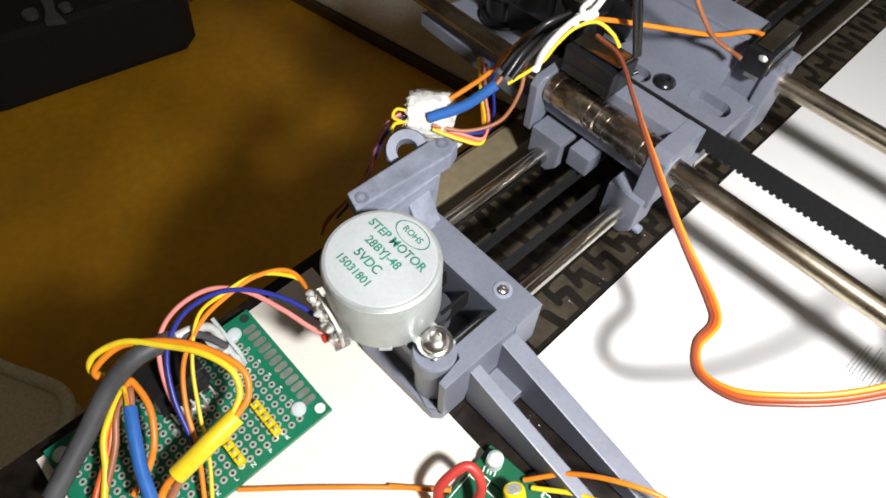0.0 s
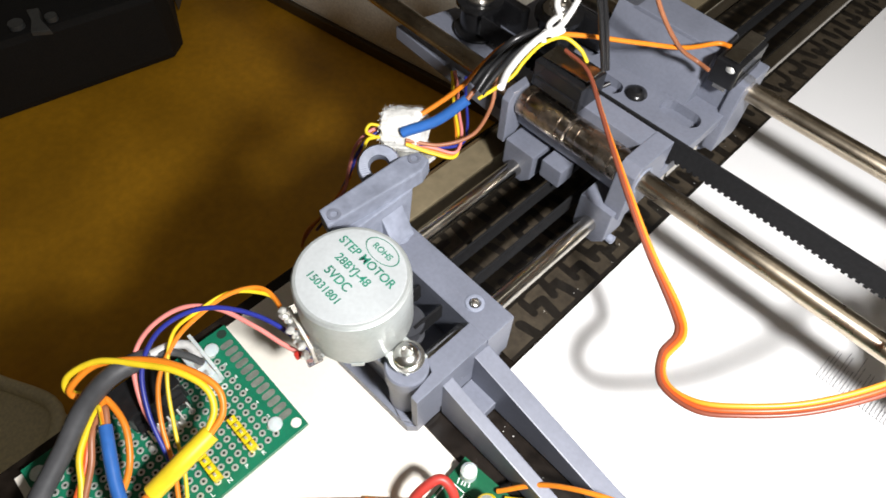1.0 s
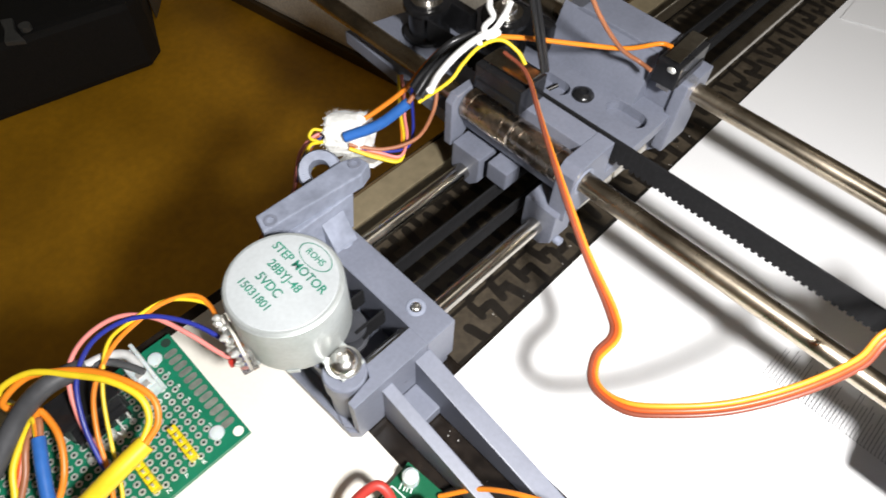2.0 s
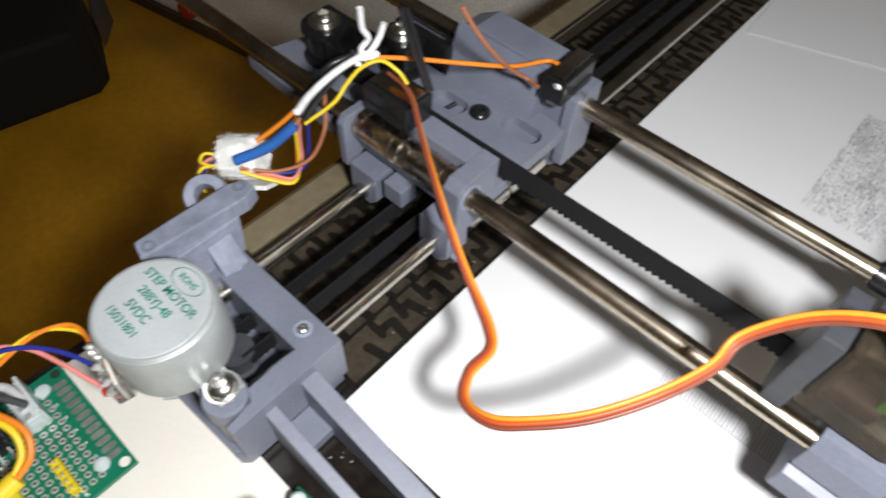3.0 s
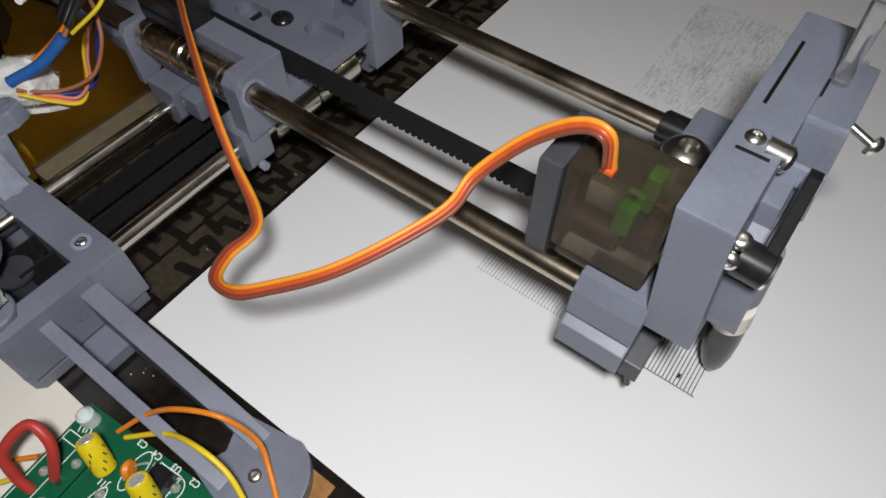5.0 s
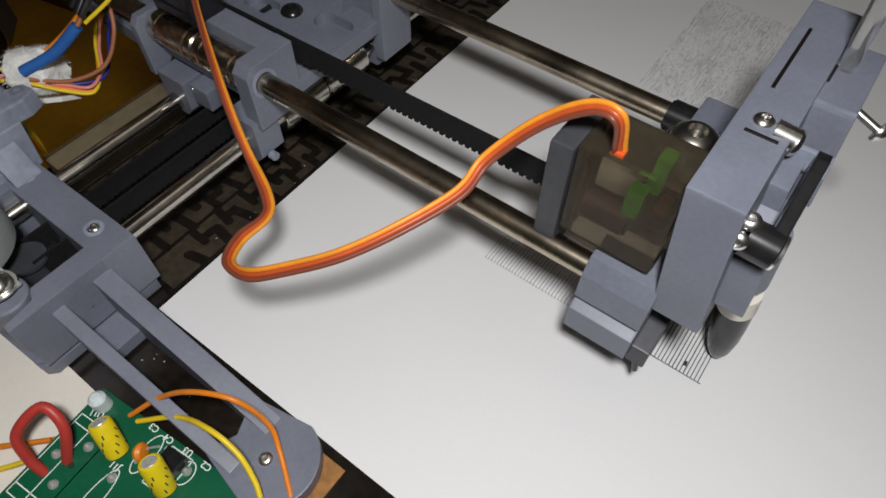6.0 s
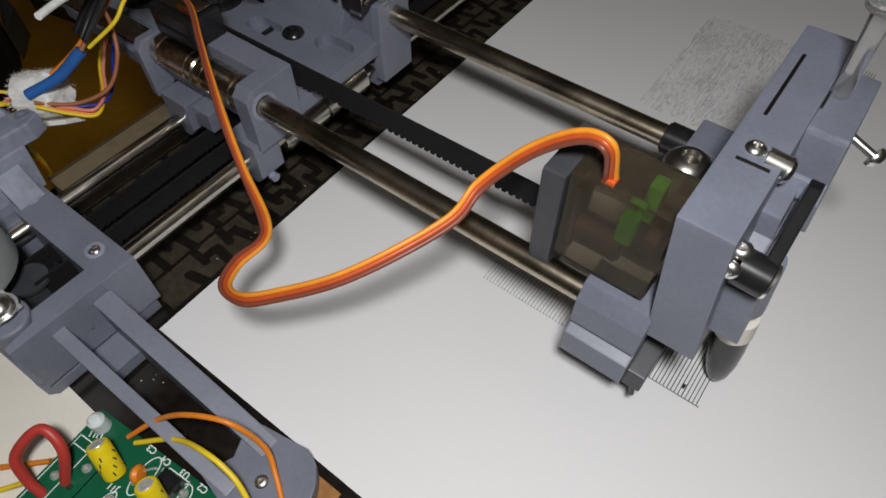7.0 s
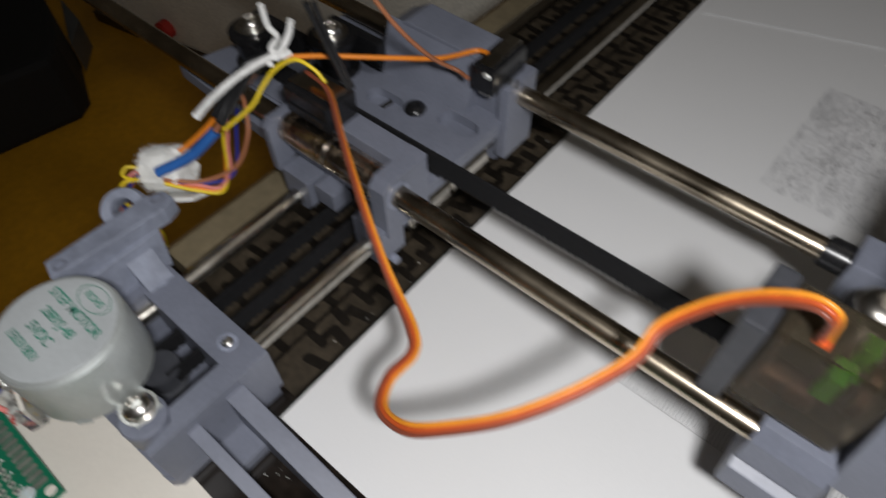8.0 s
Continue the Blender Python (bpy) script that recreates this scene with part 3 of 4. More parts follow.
# ---- motor bracket and stepper motor ----
def bracket():
    b = thing("motor_bracket", "grey 3D-printed corner bracket holding the motor", "plotter part", (-1.3, -1.4, 0))
    part("front_bar", box(-3.5, 0.98, -0.52, 0.47, 0.5, 2.36, 0.04), GREY, b)
    part("side_bar", prism([(0.3, -0.51), (0.96, -0.51), (0.96, -2.95), (0.74, -2.95), (0.62, -2.15), (0.3, -2.0)], "z", 0.55, 2.355, 0.03), GREY, b)
    part("back_bar", box(-3.55, -2.9, -3.1, -0.49, 0.55, 2.355, 0.04), GREY, b)
    part("near_bar", prism([(-2.95, -2.6), (0.35, -2.15), (0.35, -2.75), (-2.95, -3.15)], "z", 1.9, 2.2, 0.03), GREY, b)
    part("base_plate", prism([(-3.5, -2.9), (-2.0, -3.2), (0.7, -3.1), (0.9, -2.9), (0.9, 0.35), (-3.5, 0.35)], "z", 0.0, 0.4, 0.04), GREY, b)
    part("gusset", prism([(-2.9, 0.4), (0.0, 0.4), (0.0, 2.2), (-1.2, 2.2)], "y", -2.7, -2.45, 0.03), GREY, b)
    part("post", lathe([(0.5, 0.02), (0.5, 1.7), (0.56, 1.8), (0.56, 2.45), (0.52, 2.5)], (0.1, -2.5, 0), segments=32), GREY, b, smooth=True)
    part("post_tip", prism([(-0.3, -2.9), (0.5, -3.12), (0.8, -2.9), (0.6, -2.6)], "z", 0.05, 0.5, 0.05), GREY, b)
    for x in (0.0, -2.93):
        part("screw_ring", lathe([(0.15, 2.355), (0.27, 2.355), (0.25, 2.39), (0.17, 2.40), (0.15, 2.355)], (x, 0, 0)), GREY_RAW, b, "pale rim round a screw hole", True)
        part("screw_hole", lathe([(0.15, 2.358), (0.15, 2.366), (0.01, 2.366)], (x, 0, 0)), SLOT, b, "dark screw hole")
        part("grub_screw", dome_screw((x, 0.02, 2.355), (0.2, 0.1, 1), 0.145, 0.06), CHROME, b, "small steel screw", True)
    part("drive_pulley", lathe([(0.2, 1.1), (0.5, 1.1), (0.5, 1.18), (0.4, 1.2), (0.4, 1.78), (0.5, 1.8), (0.5, 1.9), (0.2, 1.9)], (-1.05, -1.5, 0)), DARK_PRINT, b, "dark toothed pulley", True)
    # outrigger: two tapering ribs on a slotted strip that ends in a round foot
    part("rib", prism([(0.95, 0.05), (6.5, 0.05), (6.5, 0.5), (0.95, 1.95)], "y", -0.95, -0.43, 0.03), GREY, b)
    part("rib", prism([(0.95, 0.05), (6.5, 0.05), (6.5, 0.5), (0.95, 1.95)], "y", -2.08, -1.74, 0.03), GREY, b)
    part("rib_tie", box(0.95, 1.9, -1.78, -0.92, 0.05, 0.5, 0.04), GREY, b)
    stand(-0.35, 0.15, 0)
    foot = [(5.85, -2.2), (6.1, -1.95), (6.3, -1.5), (6.1, -1.05), (5.85, -0.62)] + [(7.35 + 1.12 * math.cos(a), -1.42 + 1.12 * math.sin(a)) for a in [math.pi * (0.44 - 0.88 * k / 18) for k in range(19)]]
    part("foot", prism(foot, "z", 0.02, 0.5, 0.04), GREY, b)
    part("foot_screw", dome_screw((7.25, -1.5, 0.49), (0, 0, 1), 0.17, 0.08), CHROME, b, "small steel screw", True)
    part("glue", lathe([(0.03, -0.05), (0.12, 0), (0.12, 0.04), (0.04, 0.08)], (1.2, -1.45, 1.22)), CLEAR, b, "clear glue blob", True)
    pad = thing("cork_pad", "small brown cork pad under the round foot", "pad", (7.9, -1.4, -0.04))
    part("disc", box(7.3, 8.75, -2.5, -0.55, -0.05, 0.02, 0.02), material("cork", (0.30, 0.14, 0.04), 0.8, grain=0.3), pad)
    stand()


bracket()


def cable_arm():
    b = thing("cable_arm", "pale 3D-printed arm with a ring for cables", "cable holder", (-3.5, 0, 2.3))
    part("beam", prism([(-4.0, -1.75), (-3.45, -1.9), (-3.2, 1.1), (-3.35, 1.5), (-3.75, 1.45), (-3.95, 1.0)], "z", 3.55, 4.1, 0.06), GREY_RAW, b)
    part("strut", prism([(-1.6, 2.2), (0.6, 2.2), (0.75, 3.6), (-1.5, 3.6)], "x", -3.75, -3.2, 0.05), GREY_RAW, b)
    part("web", prism([(-3.7, 2.3), (-2.7, 2.3), (-2.8, 2.5), (-3.4, 3.6), (-3.7, 3.6)], "y", -0.4, 0.35, 0.05), GREY_RAW, b)
    ring = lathe([(0.30, -0.25), (0.55, -0.28), (0.62, -0.15), (0.62, 0.15), (0.55, 0.28), (0.30, 0.25), (0.26, 0.0), (0.30, -0.25)], (-4.35, 0.55, 3.65), (0.35, -0.3, 0.9), 28)
    part("ring", ring, GREY_RAW, b, smooth=True)
    for y in (-1.55, 1.2):
        part("hole_rim", lathe([(0.1, 4.095), (0.19, 4.095), (0.18, 4.13), (0.1, 4.13), (0.1, 4.095)], (-3.62, y, 0)), GREY, b, smooth=True)


cable_arm()


def stepper():
    x, y, z = -1.72, -2.5, 2.64
    s = thing("stepper_motor", "silver geared stepper motor with green lettering", "motor", (x, y, z))
    part("can", lathe([(1.3, 0), (1.38, 0.04), (1.4, 0.1), (1.4, 1.74), (1.385, 1.79), (1.37, 1.8), (1.37, 1.82), (1.38, 1.84), (1.34, 1.89), (1.25, 1.9)], (x, y, z), segments=72), CAN, s, smooth=True)
    part("cap", lathe([(1.3, 1.88), (1.27, 1.905), (0.8, 1.91), (0.02, 1.91)], (x, y, z), segments=64), CAN_TOP, s, "pale grey painted cap", True)
    ear = joined(box(x - 2.1, x + 2.1, y - 0.36, y + 0.36, z, z + 0.09, 0.03))
    part("mounting_ear", turned(ear, about((x, y, 0), "Z", 3)), CAN, s)
    for dx in (-1.0, 0.0, 1.0):
        part("seam_tab", turned(box(x - 0.16, x + 0.16, y - 1.43, y - 1.36, z, z + 0.12, 0.02), about((x, y, 0), "Z", 50 + 42 * dx)), CAN, s)
    part("screw", dome_screw((x + 1.75, y + 0.08, z + 0.09), (0, 0, 1), 0.36, 0.28), CHROME, s, "shiny domed socket screw", True)
    part("washer", lathe([(0.2, 0.07), (0.44, 0.07), (0.44, 0.11), (0.2, 0.11), (0.2, 0.07)], (x + 1.75, y + 0.08, z)), CHROME, s, smooth=True)
    # wire entry: a small clear box with glue and solder
    turn = about((x, y, 0), "Z", -12)
    part("terminal_box", turned(box(x - 0.7, x + 0.7, y - 1.7, y - 1.3, z - 0.02, z + 0.7, 0.05), turn), CLEAR, s, "clear plastic terminal box")
    part("terminal_board", turned(box(x - 0.62, x + 0.62, y - 1.52, y - 1.44, z, z + 0.75, 0.02), turn), CARD, s, "cream terminal board")
    rng = random.Random(3)
    for k in range(10):
        p = Vector((x - 0.6 + 0.13 * k, y - 1.6 - 0.1 * rng.random(), z + 0.95 - 0.3 * rng.random() - 0.03 * k))
        part("solder_joint", turned(lathe([(0.02, -0.1), (0.09, -0.04), (0.1, 0.05), (0.03, 0.14)], p, (rng.uniform(-0.6, 0.6), -1, 0.4), 10), turn), TIN, s, smooth=True)
    part("red_tie", turned(box(x + 0.32, x + 0.5, y - 1.88, y - 1.74, z + 0.25, z + 0.38, 0.05), turn), RED, s, "red wire tie")
    zt = z + 1.913
    for words, size, dx, dy in (("STEP MOTOR", 0.31, -0.02, 0.48), ("28BYJ-48", 0.30, -0.07, 0.10), ("5VDC", 0.32, -0.12, -0.30), ("15031801", 0.28, -0.16, -0.68)):
        part("lettering", sheet_text(words, size, (x + dx, y + dy, zt)), GREEN_INK, s, "green printed lettering")
    part("lettering", sheet_text("ROHS", 0.23, (x + 0.02, y + 0.93, zt)), GREEN_INK, s, "green printed lettering")
    ring = turned(lathe([(0.48, -0.002), (0.51, -0.002), (0.51, 0.003), (0.48, 0.003), (0.48, -0.002)], (0, 0, 0), segments=48), Matrix.Translation((x + 0.02, y + 0.93, zt)) @ Matrix.Diagonal((1, 0.55, 1, 1)))
    part("oval", ring, GREEN_INK, s, "green printed oval")


stepper()


# ---- circuit boards ----
def perf_board():
    b = thing("prototype_board", "green perforated circuit board with tinned pads", "circuit board", (-3.18, -8.3, 0.0))
    part("board", box(-5.18, -1.18, -11.3, -5.3, 0.2, 0.36, 0.01), BOARD, b)
    ring = lathe([(0.04, -0.004), (0.098, -0.004), (0.09, 0.014), (0.045, 0.014), (0.04, -0.004)], (0, 0, 0), segments=10)
    for v in ring.verts:
        v.co *= CM
    me = bpy.data.meshes.new("pad")
    hole = bmesh.new()
    bmesh.ops.create_circle(hole, cap_ends=True, segments=8, radius=0.04 * CM)
    for v in hole.verts:
        v.co.z = 0.003 * CM
    for f in hole.faces:
        f.material_index = 1
    whole = joined(ring, hole)
    whole.to_mesh(me)
    whole.free()
    me.materials.append(TIN)
    me.materials.append(HOLE)
    for i in range(14):
        for j in range(20):
            p = new("pad", me)
            p.parent = b
            p.location = Vector((-4.83 + 0.254 * i + 3.18, -6.08 - 0.254 * j + 8.3, 0.362)) * CM
    for i in range(12):
        x = -4.58 + 0.254 * i
        part("edge_pad", turned(prism(capsule_outline(-0.2, 0.2, -0.095, 0.095, 6), "z", 0.36, 0.368, 0), Matrix.Translation((x, -5.6, 0)) @ Matrix.Rotation(radians(90), 4, "Z")), FINGER, b)
    for x in (-4.97, -1.4):
        part("mount_hole", lathe([(0.02, 0.355), (0.14, 0.355), (0.14, 0.366), (0.02, 0.366)], (x, -5.52, 0)), HOLE if x < -3 else CARD, b, smooth=True)
    for x, y in ((-4.73, -6.0), (-1.75, -5.95)):
        part("standoff", lathe([(0.2, 0.0), (0.2, 0.4), (0.18, 0.43), (0.1, 0.45), (0.01, 0.45)], (x, y, 0)), NYLON, b, "white nylon standoff", True)
    for x, y in ((-4.8, -11.0), (-1.5, -11.0)):
        part("standoff", lathe([(0.2, -0.04), (0.2, 0.4), (0.1, 0.5), (0.01, 0.52)], (x, y, 0)), NYLON, b, "white nylon standoff", True)
    rng = random.Random(2)
    for k in range(16):
        x, y = -4.1 + rng.uniform(-0.55, 0.75), -8.1 + rng.uniform(-0.7, 0.45)
        part("solder_joint", lathe([(0.11, -0.01), (0.09, 0.08), (0.04, 0.17), (0.01, 0.22)], (x, y, 0.36), (rng.uniform(-0.3, 0.3), rng.uniform(-0.3, 0.3), 1), 10), TIN, b, smooth=True)
    for i, (x0, x1, y, n) in enumerate(((-2.62, -1.5, -6.72, 5), (-2.62, -1.48, -7.8, 5))):
        h = part("pin_header", joined(*[box(x0 + (x1 - x0) * k / n, x0 + (x1 - x0) * (k + 0.9) / n, y - 0.12, y + 0.12, 0.36, 0.62, 0.03) for k in range(n)]), YELLOW_CAN, b, "yellow pin header")
        for k in range(n):
            part("pin", box(x0 + (x1 - x0) * (k + 0.45) / n - 0.03, x0 + (x1 - x0) * (k + 0.45) / n + 0.03, y - 0.03, y + 0.03, 0.6, 0.72, 0), TIN, h)
    for k, ch in enumerate("RPNLKI"):
        part("silk_letter", sheet_text(ch, 0.17, (-1.34, -6.6 - 0.508 * k, 0.362), 90), SILK, b)
    for k in range(6):
        part("silk_letter", sheet_text(str(22 - 2 * k), 0.14, (-4.6 + 0.508 * k, -5.98, 0.362), 90), SILK, b)
    hdr = thing("white_connector", "white plastic wire connector on the green board", "connector", (-4.6, -6.5, 0.36))
    part("housing", box(-5.1, -3.75, -6.75, -6.3, 0.36, 0.95, 0.03), NYLON, hdr)
    part("backplate", box(-5.1, -3.75, -6.3, -6.2, 0.36, 1.15, 0.02), NYLON, hdr)
    for k in range(4):
        part("contact", box(-4.98 + 0.33 * k, -4.8 + 0.33 * k, -6.62, -6.44, 0.94, 0.98, 0.01), TIN, hdr)
    soc = thing("black_socket", "black multi-way socket block on the green board", "connector", (-4.6, -7.8, 0.36))
    part("body", box(-5.05, -4.0, -8.7, -7.15, 0.36, 1.2, 0.05), BLACK, soc)
    part("shelf", box(-4.0, -3.75, -8.6, -7.25, 0.36, 0.7, 0.03), BLACK, soc)
    for k in range(5):
        part("pin", rod((-3.8, -8.45 + 0.28 * k, 0.62), (-3.45, -8.45 + 0.28 * k, 0.42), 0.03, segments=8), TIN, soc)


stand(-0.04, 0.38, -0.1)
perf_board()


def driver_board():
    b = thing("driver_board", "dark green circuit board with yellow capacitors", "circuit board", (5, -6, -0.03))
    m = Matrix.Translation((2.72, -3.16, 0)) @ Matrix.Rotation(radians(5), 4, "Z")
    part("board", turned(box(0, 7.0, -6.5, 0, 0.4, 0.56, 0.01), m), BOARD_DARK, b)
    part("standoff", turned(lathe([(0.22, -0.04), (0.22, 0.6), (0.21, 0.95), (0.12, 1.05), (0.01, 1.06)], (0.35, -0.3, 0)), m), NYLON, b, "white nylon standoff", True)
    for x, y in ((6.6, -0.4), (0.4, -6.1)):
        part("standoff", turned(lathe([(0.22, -0.04), (0.22, 0.6), (0.12, 0.95), (0.01, 1.0)], (x, y, 0)), m), NYLON, b, "white nylon standoff", True)

    m = m @ Matrix.Translation((-0.62, -0.1, 0))

    def line(x0, y0, x1, y1, wide=0.028):
        a, c = Vector((x0, y0, 0)), Vector((x1, y1, 0))
        n = Vector((-(c - a).y, (c - a).x, 0)).normalized() * wide / 2
        bm = bmesh.new()
        bm.faces.new([bm.verts.new((v.x, v.y, 0.564)) for v in (a - n, c - n, c + n, a + n)])
        return bm

    def frame_lines(x0, x1, y0, y1):
        return [line(x0, y0, x1, y0), line(x1, y0, x1, y1), line(x1, y1, x0, y1), line(x0, y1, x0, y0)]

    def oval(x, y, rx, ry):
        pts = [(x + rx * math.cos(2 * math.pi * k / 24), y + ry * math.sin(2 * math.pi * k / 24)) for k in range(25)]
        return [line(*p, *q) for p, q in zip(pts, pts[1:])]

    silk = frame_lines(0.7, 1.75, -2.75, -0.62) + frame_lines(1.2, 1.75, -2.75, -0.62) + [line(0.7, -2.5, 1.75, -2.5), line(0.7, -0.85, 1.75, -0.85)]
    silk += oval(2.5, -1.85, 0.2, 0.75) + oval(2.78, -0.5, 0.2, 0.5) + oval(2.9, -2.3, 0.42, 0.42) + oval(3.85, -0.35, 0.2, 0.28)
    silk += frame_lines(3.15, 3.8, -1.0, -0.05)
    part("silk_outline", turned(joined(*silk), m), SILK, b, "white printed outlines")
    for words, x, y in (("U11", 1.0, -0.35), ("C3", 2.45, 0.12), ("C4", 2.95, 0.1), ("U3", 3.55, 0.12), ("C2", 4.15, 0.1), ("J11", 2.35, -1.0)):
        part("silk_letter", turned(sheet_text(words, 0.22, (x, y - 0.08, 0.563), 180 if words != "U11" else 200), m), SILK, b, "white printed letters")
    # components
    for px, py, tip in ((4.42, -3.95, (-0.5, 0.22, 0.83)), (5.95, -3.82, (-0.35, 0.2, 0.9))):
        p = Vector((px, py, 0.62))
        d = Vector(tip).normalized()
        c = part("capacitor", lathe([(0.2, 0), (0.25, 0.03), (0.265, 0.1), (0.265, 0.88), (0.24, 0.95), (0.19, 0.97), (0.18, 0.95), (0.02, 0.95)], p, d, 28), YELLOW_CAN, b, "yellow electrolytic capacitor", True)
        part("vent", lathe([(0.18, 0.95), (0.165, 0.975), (0.02, 0.975)], p, d, 20), TIN, c, "shiny scored vent", True)
        for k in range(16):
            a = 0.33 * k - 2.4
            out = Matrix.Rotation(a, 3, d) @ (Vector((0, 0, 1)).cross(d).cross(d).normalized() * -1)
            q = p + out * 0.267 + d * (0.2 + 0.16 * (k % 4))
            bar = turned(box(-0.016, 0.016, -0.06, 0.06, -0.004, 0.004, 0), Matrix.Translation(q) @ out.to_track_quat("Z", "Y").to_matrix().to_4x4())
            part("print_bar", bar, INK, c)
    part("disc_capacitor", turned(lathe([(0.04, -0.11), (0.18, -0.09), (0.23, 0), (0.18, 0.09), (0.04, 0.11)], (2.78, -0.55, 0.84), (1, 0.5, 0.2), 20), m), W_ORANGE, b, "orange disc capacitor", True)
    part("disc_lead", turned(tube([(2.7, -0.78, 0.56), (2.7, -0.7, 0.7), (2.74, -0.6, 0.8)], 0.03), m), TIN, b)
    part("disc_lead", turned(tube([(2.88, -0.22, 0.56), (2.86, -0.32, 0.72), (2.82, -0.45, 0.84)], 0.03), m), TIN, b)
    chip = part("chip", turned(box(3.2, 3.75, -0.95, -0.1, 0.6, 0.86, 0.03), m), BLACK, b, "black integrated circuit")
    for k in range(4):
        part("lead", turned(box(3.09, 3.2, -0.88 + 0.22 * k, -0.78 + 0.22 * k, 0.56, 0.7, 0.01), m), TIN, chip)
    for x, y in ((1.48, -2.1), (1.48, -1.1), (2.5, -2.4), (2.5, -1.3), (0.98, -1.6), (3.85, -0.3)):
        part("solder_joint", turned(lathe([(0.12, 0), (0.09, 0.08), (0.03, 0.14)], (x, y, 0.56), segments=12), m), TIN, b, smooth=True)
    for x, y in ((2.9, -2.3), (1.48, -1.6), (3.2, -2.4)):
        part("drill_hole", turned(lathe([(0.08, 0), (0.08, 0.008), (0.01, 0.008)], (x, y, 0.56), segments=12), m), HOLE, b)
    stand(-0.5, 0.4, -0.6)
    loop = thing("wire_loop", "thick red wire loop soldered to the driver board", "wire", m @ Vector((1.4, -1.6, 0.56)))
    a, c = Vector((3.42, -4.98, 0.75)), Vector((3.62, -4.5, 0.8))
    pts = [a, Vector((3.09, -4.95, 1.20)), Vector((2.80, -4.72, 1.75)), Vector((2.95, -4.00, 2.10)), Vector((3.47, -4.00, 1.70)), c]
    part("sleeve", tube(pts, 0.125, 14), W_RED, loop, smooth=True)
    for p in (a, c):
        part("bare_end", rod(p + Vector((0.02, 0, -0.2)), p + Vector((0, 0, 0.05)), 0.07, segments=12), TIN, loop, "tinned bare end", True)


stand(-0.43, 0.67, -0.33)
driver_board()
stand()


# ---- pen head at the end of the arm ----
def lean(bm):
    """The head leans outwards a little towards its foot."""
    for v in bm.verts:
        v.co.x += 0.115 * (6.7 - v.co.z)
    return bm


def pen_carrier():
    h = thing("pen_carrier", "grey 3D-printed pen holder at the end of the arm", "pen holder", (13.2, 9, 1.2))
    stand(-0.8, -1.45, 0.5)
    main = prism([(6.78, 3.15), (8.6, 2.5), (9.6, 3.2), (13.6, 4.3), (13.75, 6.1), (13.3, 6.7), (6.78, 6.7)], "x", 12.72, 13.75, 0.05)
    part("plate", lean(main), GREY, h)
    part("upper_step", lean(prism([(10.15, 4.3), (12.6, 4.6), (12.6, 6.5), (10.15, 6.62)], "x", 13.7, 14.5, 0.05)), GREY, h)
    part("slot_line", lean(prism([(10.0, 6.55), (12.2, 6.55), (12.2, 6.73), (10.0, 6.73)], "x", 12.98, 13.05, 0)), SLOT, h, "dark narrow slot")
    part("slot_line", lean(prism([(10.8, 6.3), (11.6, 6.3), (11.6, 6.58), (10.8, 6.58)], "x", 13.72, 13.8, 0)), SLOT, h, "dark narrow slot")
    part("slot_line", lean(prism([(8.6, 6.3), (8.65, 6.3), (8.65, 6.74), (8.6, 6.74)], "x", 13.0, 13.6, 0)), SLOT, h)
    part("ledge", lean(box(13.55, 14.5, 10.2, 10.34, 6.4, 6.62, 0.03)), GREY_RAW, h, "pale printed ledge")
    part("ledge", lean(box(13.7, 14.5, 9.2, 9.32, 5.9, 6.36, 0.03)), GREY_RAW, h, "pale printed ledge")
    # rod clamps
    stand(-0.95, -0.4, 0.6)
    clip = prism([(6.75, 3.75), (5.75, 3.62), (5.5, 3.2), (5.45, 2.45), (5.62, 2.3), (5.3, 2.15), (5.28, 1.4), (5.5, 1.15), (6.75, 1.15)], "x", 11.75, 13.3, 0.04)
    part("rod_clamp", clip, GREY, h)
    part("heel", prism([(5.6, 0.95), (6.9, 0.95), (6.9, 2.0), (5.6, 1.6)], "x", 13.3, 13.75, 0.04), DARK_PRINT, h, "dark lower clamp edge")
    for y in (5.75, 6.1):
        part("clamp_peg", rod((13.5, y, 1.05), (13.62, y - 0.05, 0.55), 0.07, segments=10), DARK_PRINT, h)
    stand()
    part("rod_clamp", box(10.8, 12.3, 10.25, 11.4, 3.1, 4.3, 0.08), GREY, h)
    part("rod_collar", rod((10.15, 10.82, 3.76), (10.82, 10.82, 3.76), 0.42, bevel=0.05), BLACK, h, "black collar on the rod end", True)
    part("belt_clamp", box(9.4, 9.9, 5.35, 6.95, 3.5, 6.75, 0.08), DARK_PRINT, h, "dark grey belt clamp")
    stand(-0.8, -1.45, 0.5)
    # idler behind the plate
    part("idler", lathe([(0.2, 0), (0.62, 0), (0.66, 0.1), (0.66, 0.85), (0.55, 1.0), (0.2, 1.02)], (12.2, 9.35, 4.3)), BLACK, h, "black rubber idler", True)
    part("idler_bolt", dome_screw((12.2, 9.35, 5.3), (0, 0, 1), 0.5, 0.36), GUNMETAL, h, "shiny bolt head", True)
    # slide with the pen's sleeve
    part("slide", lean(prism([(7.4, 3.5), (8.7, 3.5), (9.6, 4.9), (9.6, 5.7), (8.6, 5.7), (7.4, 5.0)], "x", 13.65, 14.35, 0.05)), GREY, h)
    part("slide_step", lean(box(13.65, 14.1, 8.35, 9.2, 5.5, 6.1, 0.04)), GREY, h)
    stand()
    part("pen_sleeve", rod((13.48, 7.08, 5.4), (13.7, 7.28, 3.6), 0.42, bevel=0.05), GREY, h, smooth=True)
    part("pin_hole", rod((13.66, 6.85, 4.2), (13.67, 6.78, 4.2), 0.06, segments=12), SLOT, h)
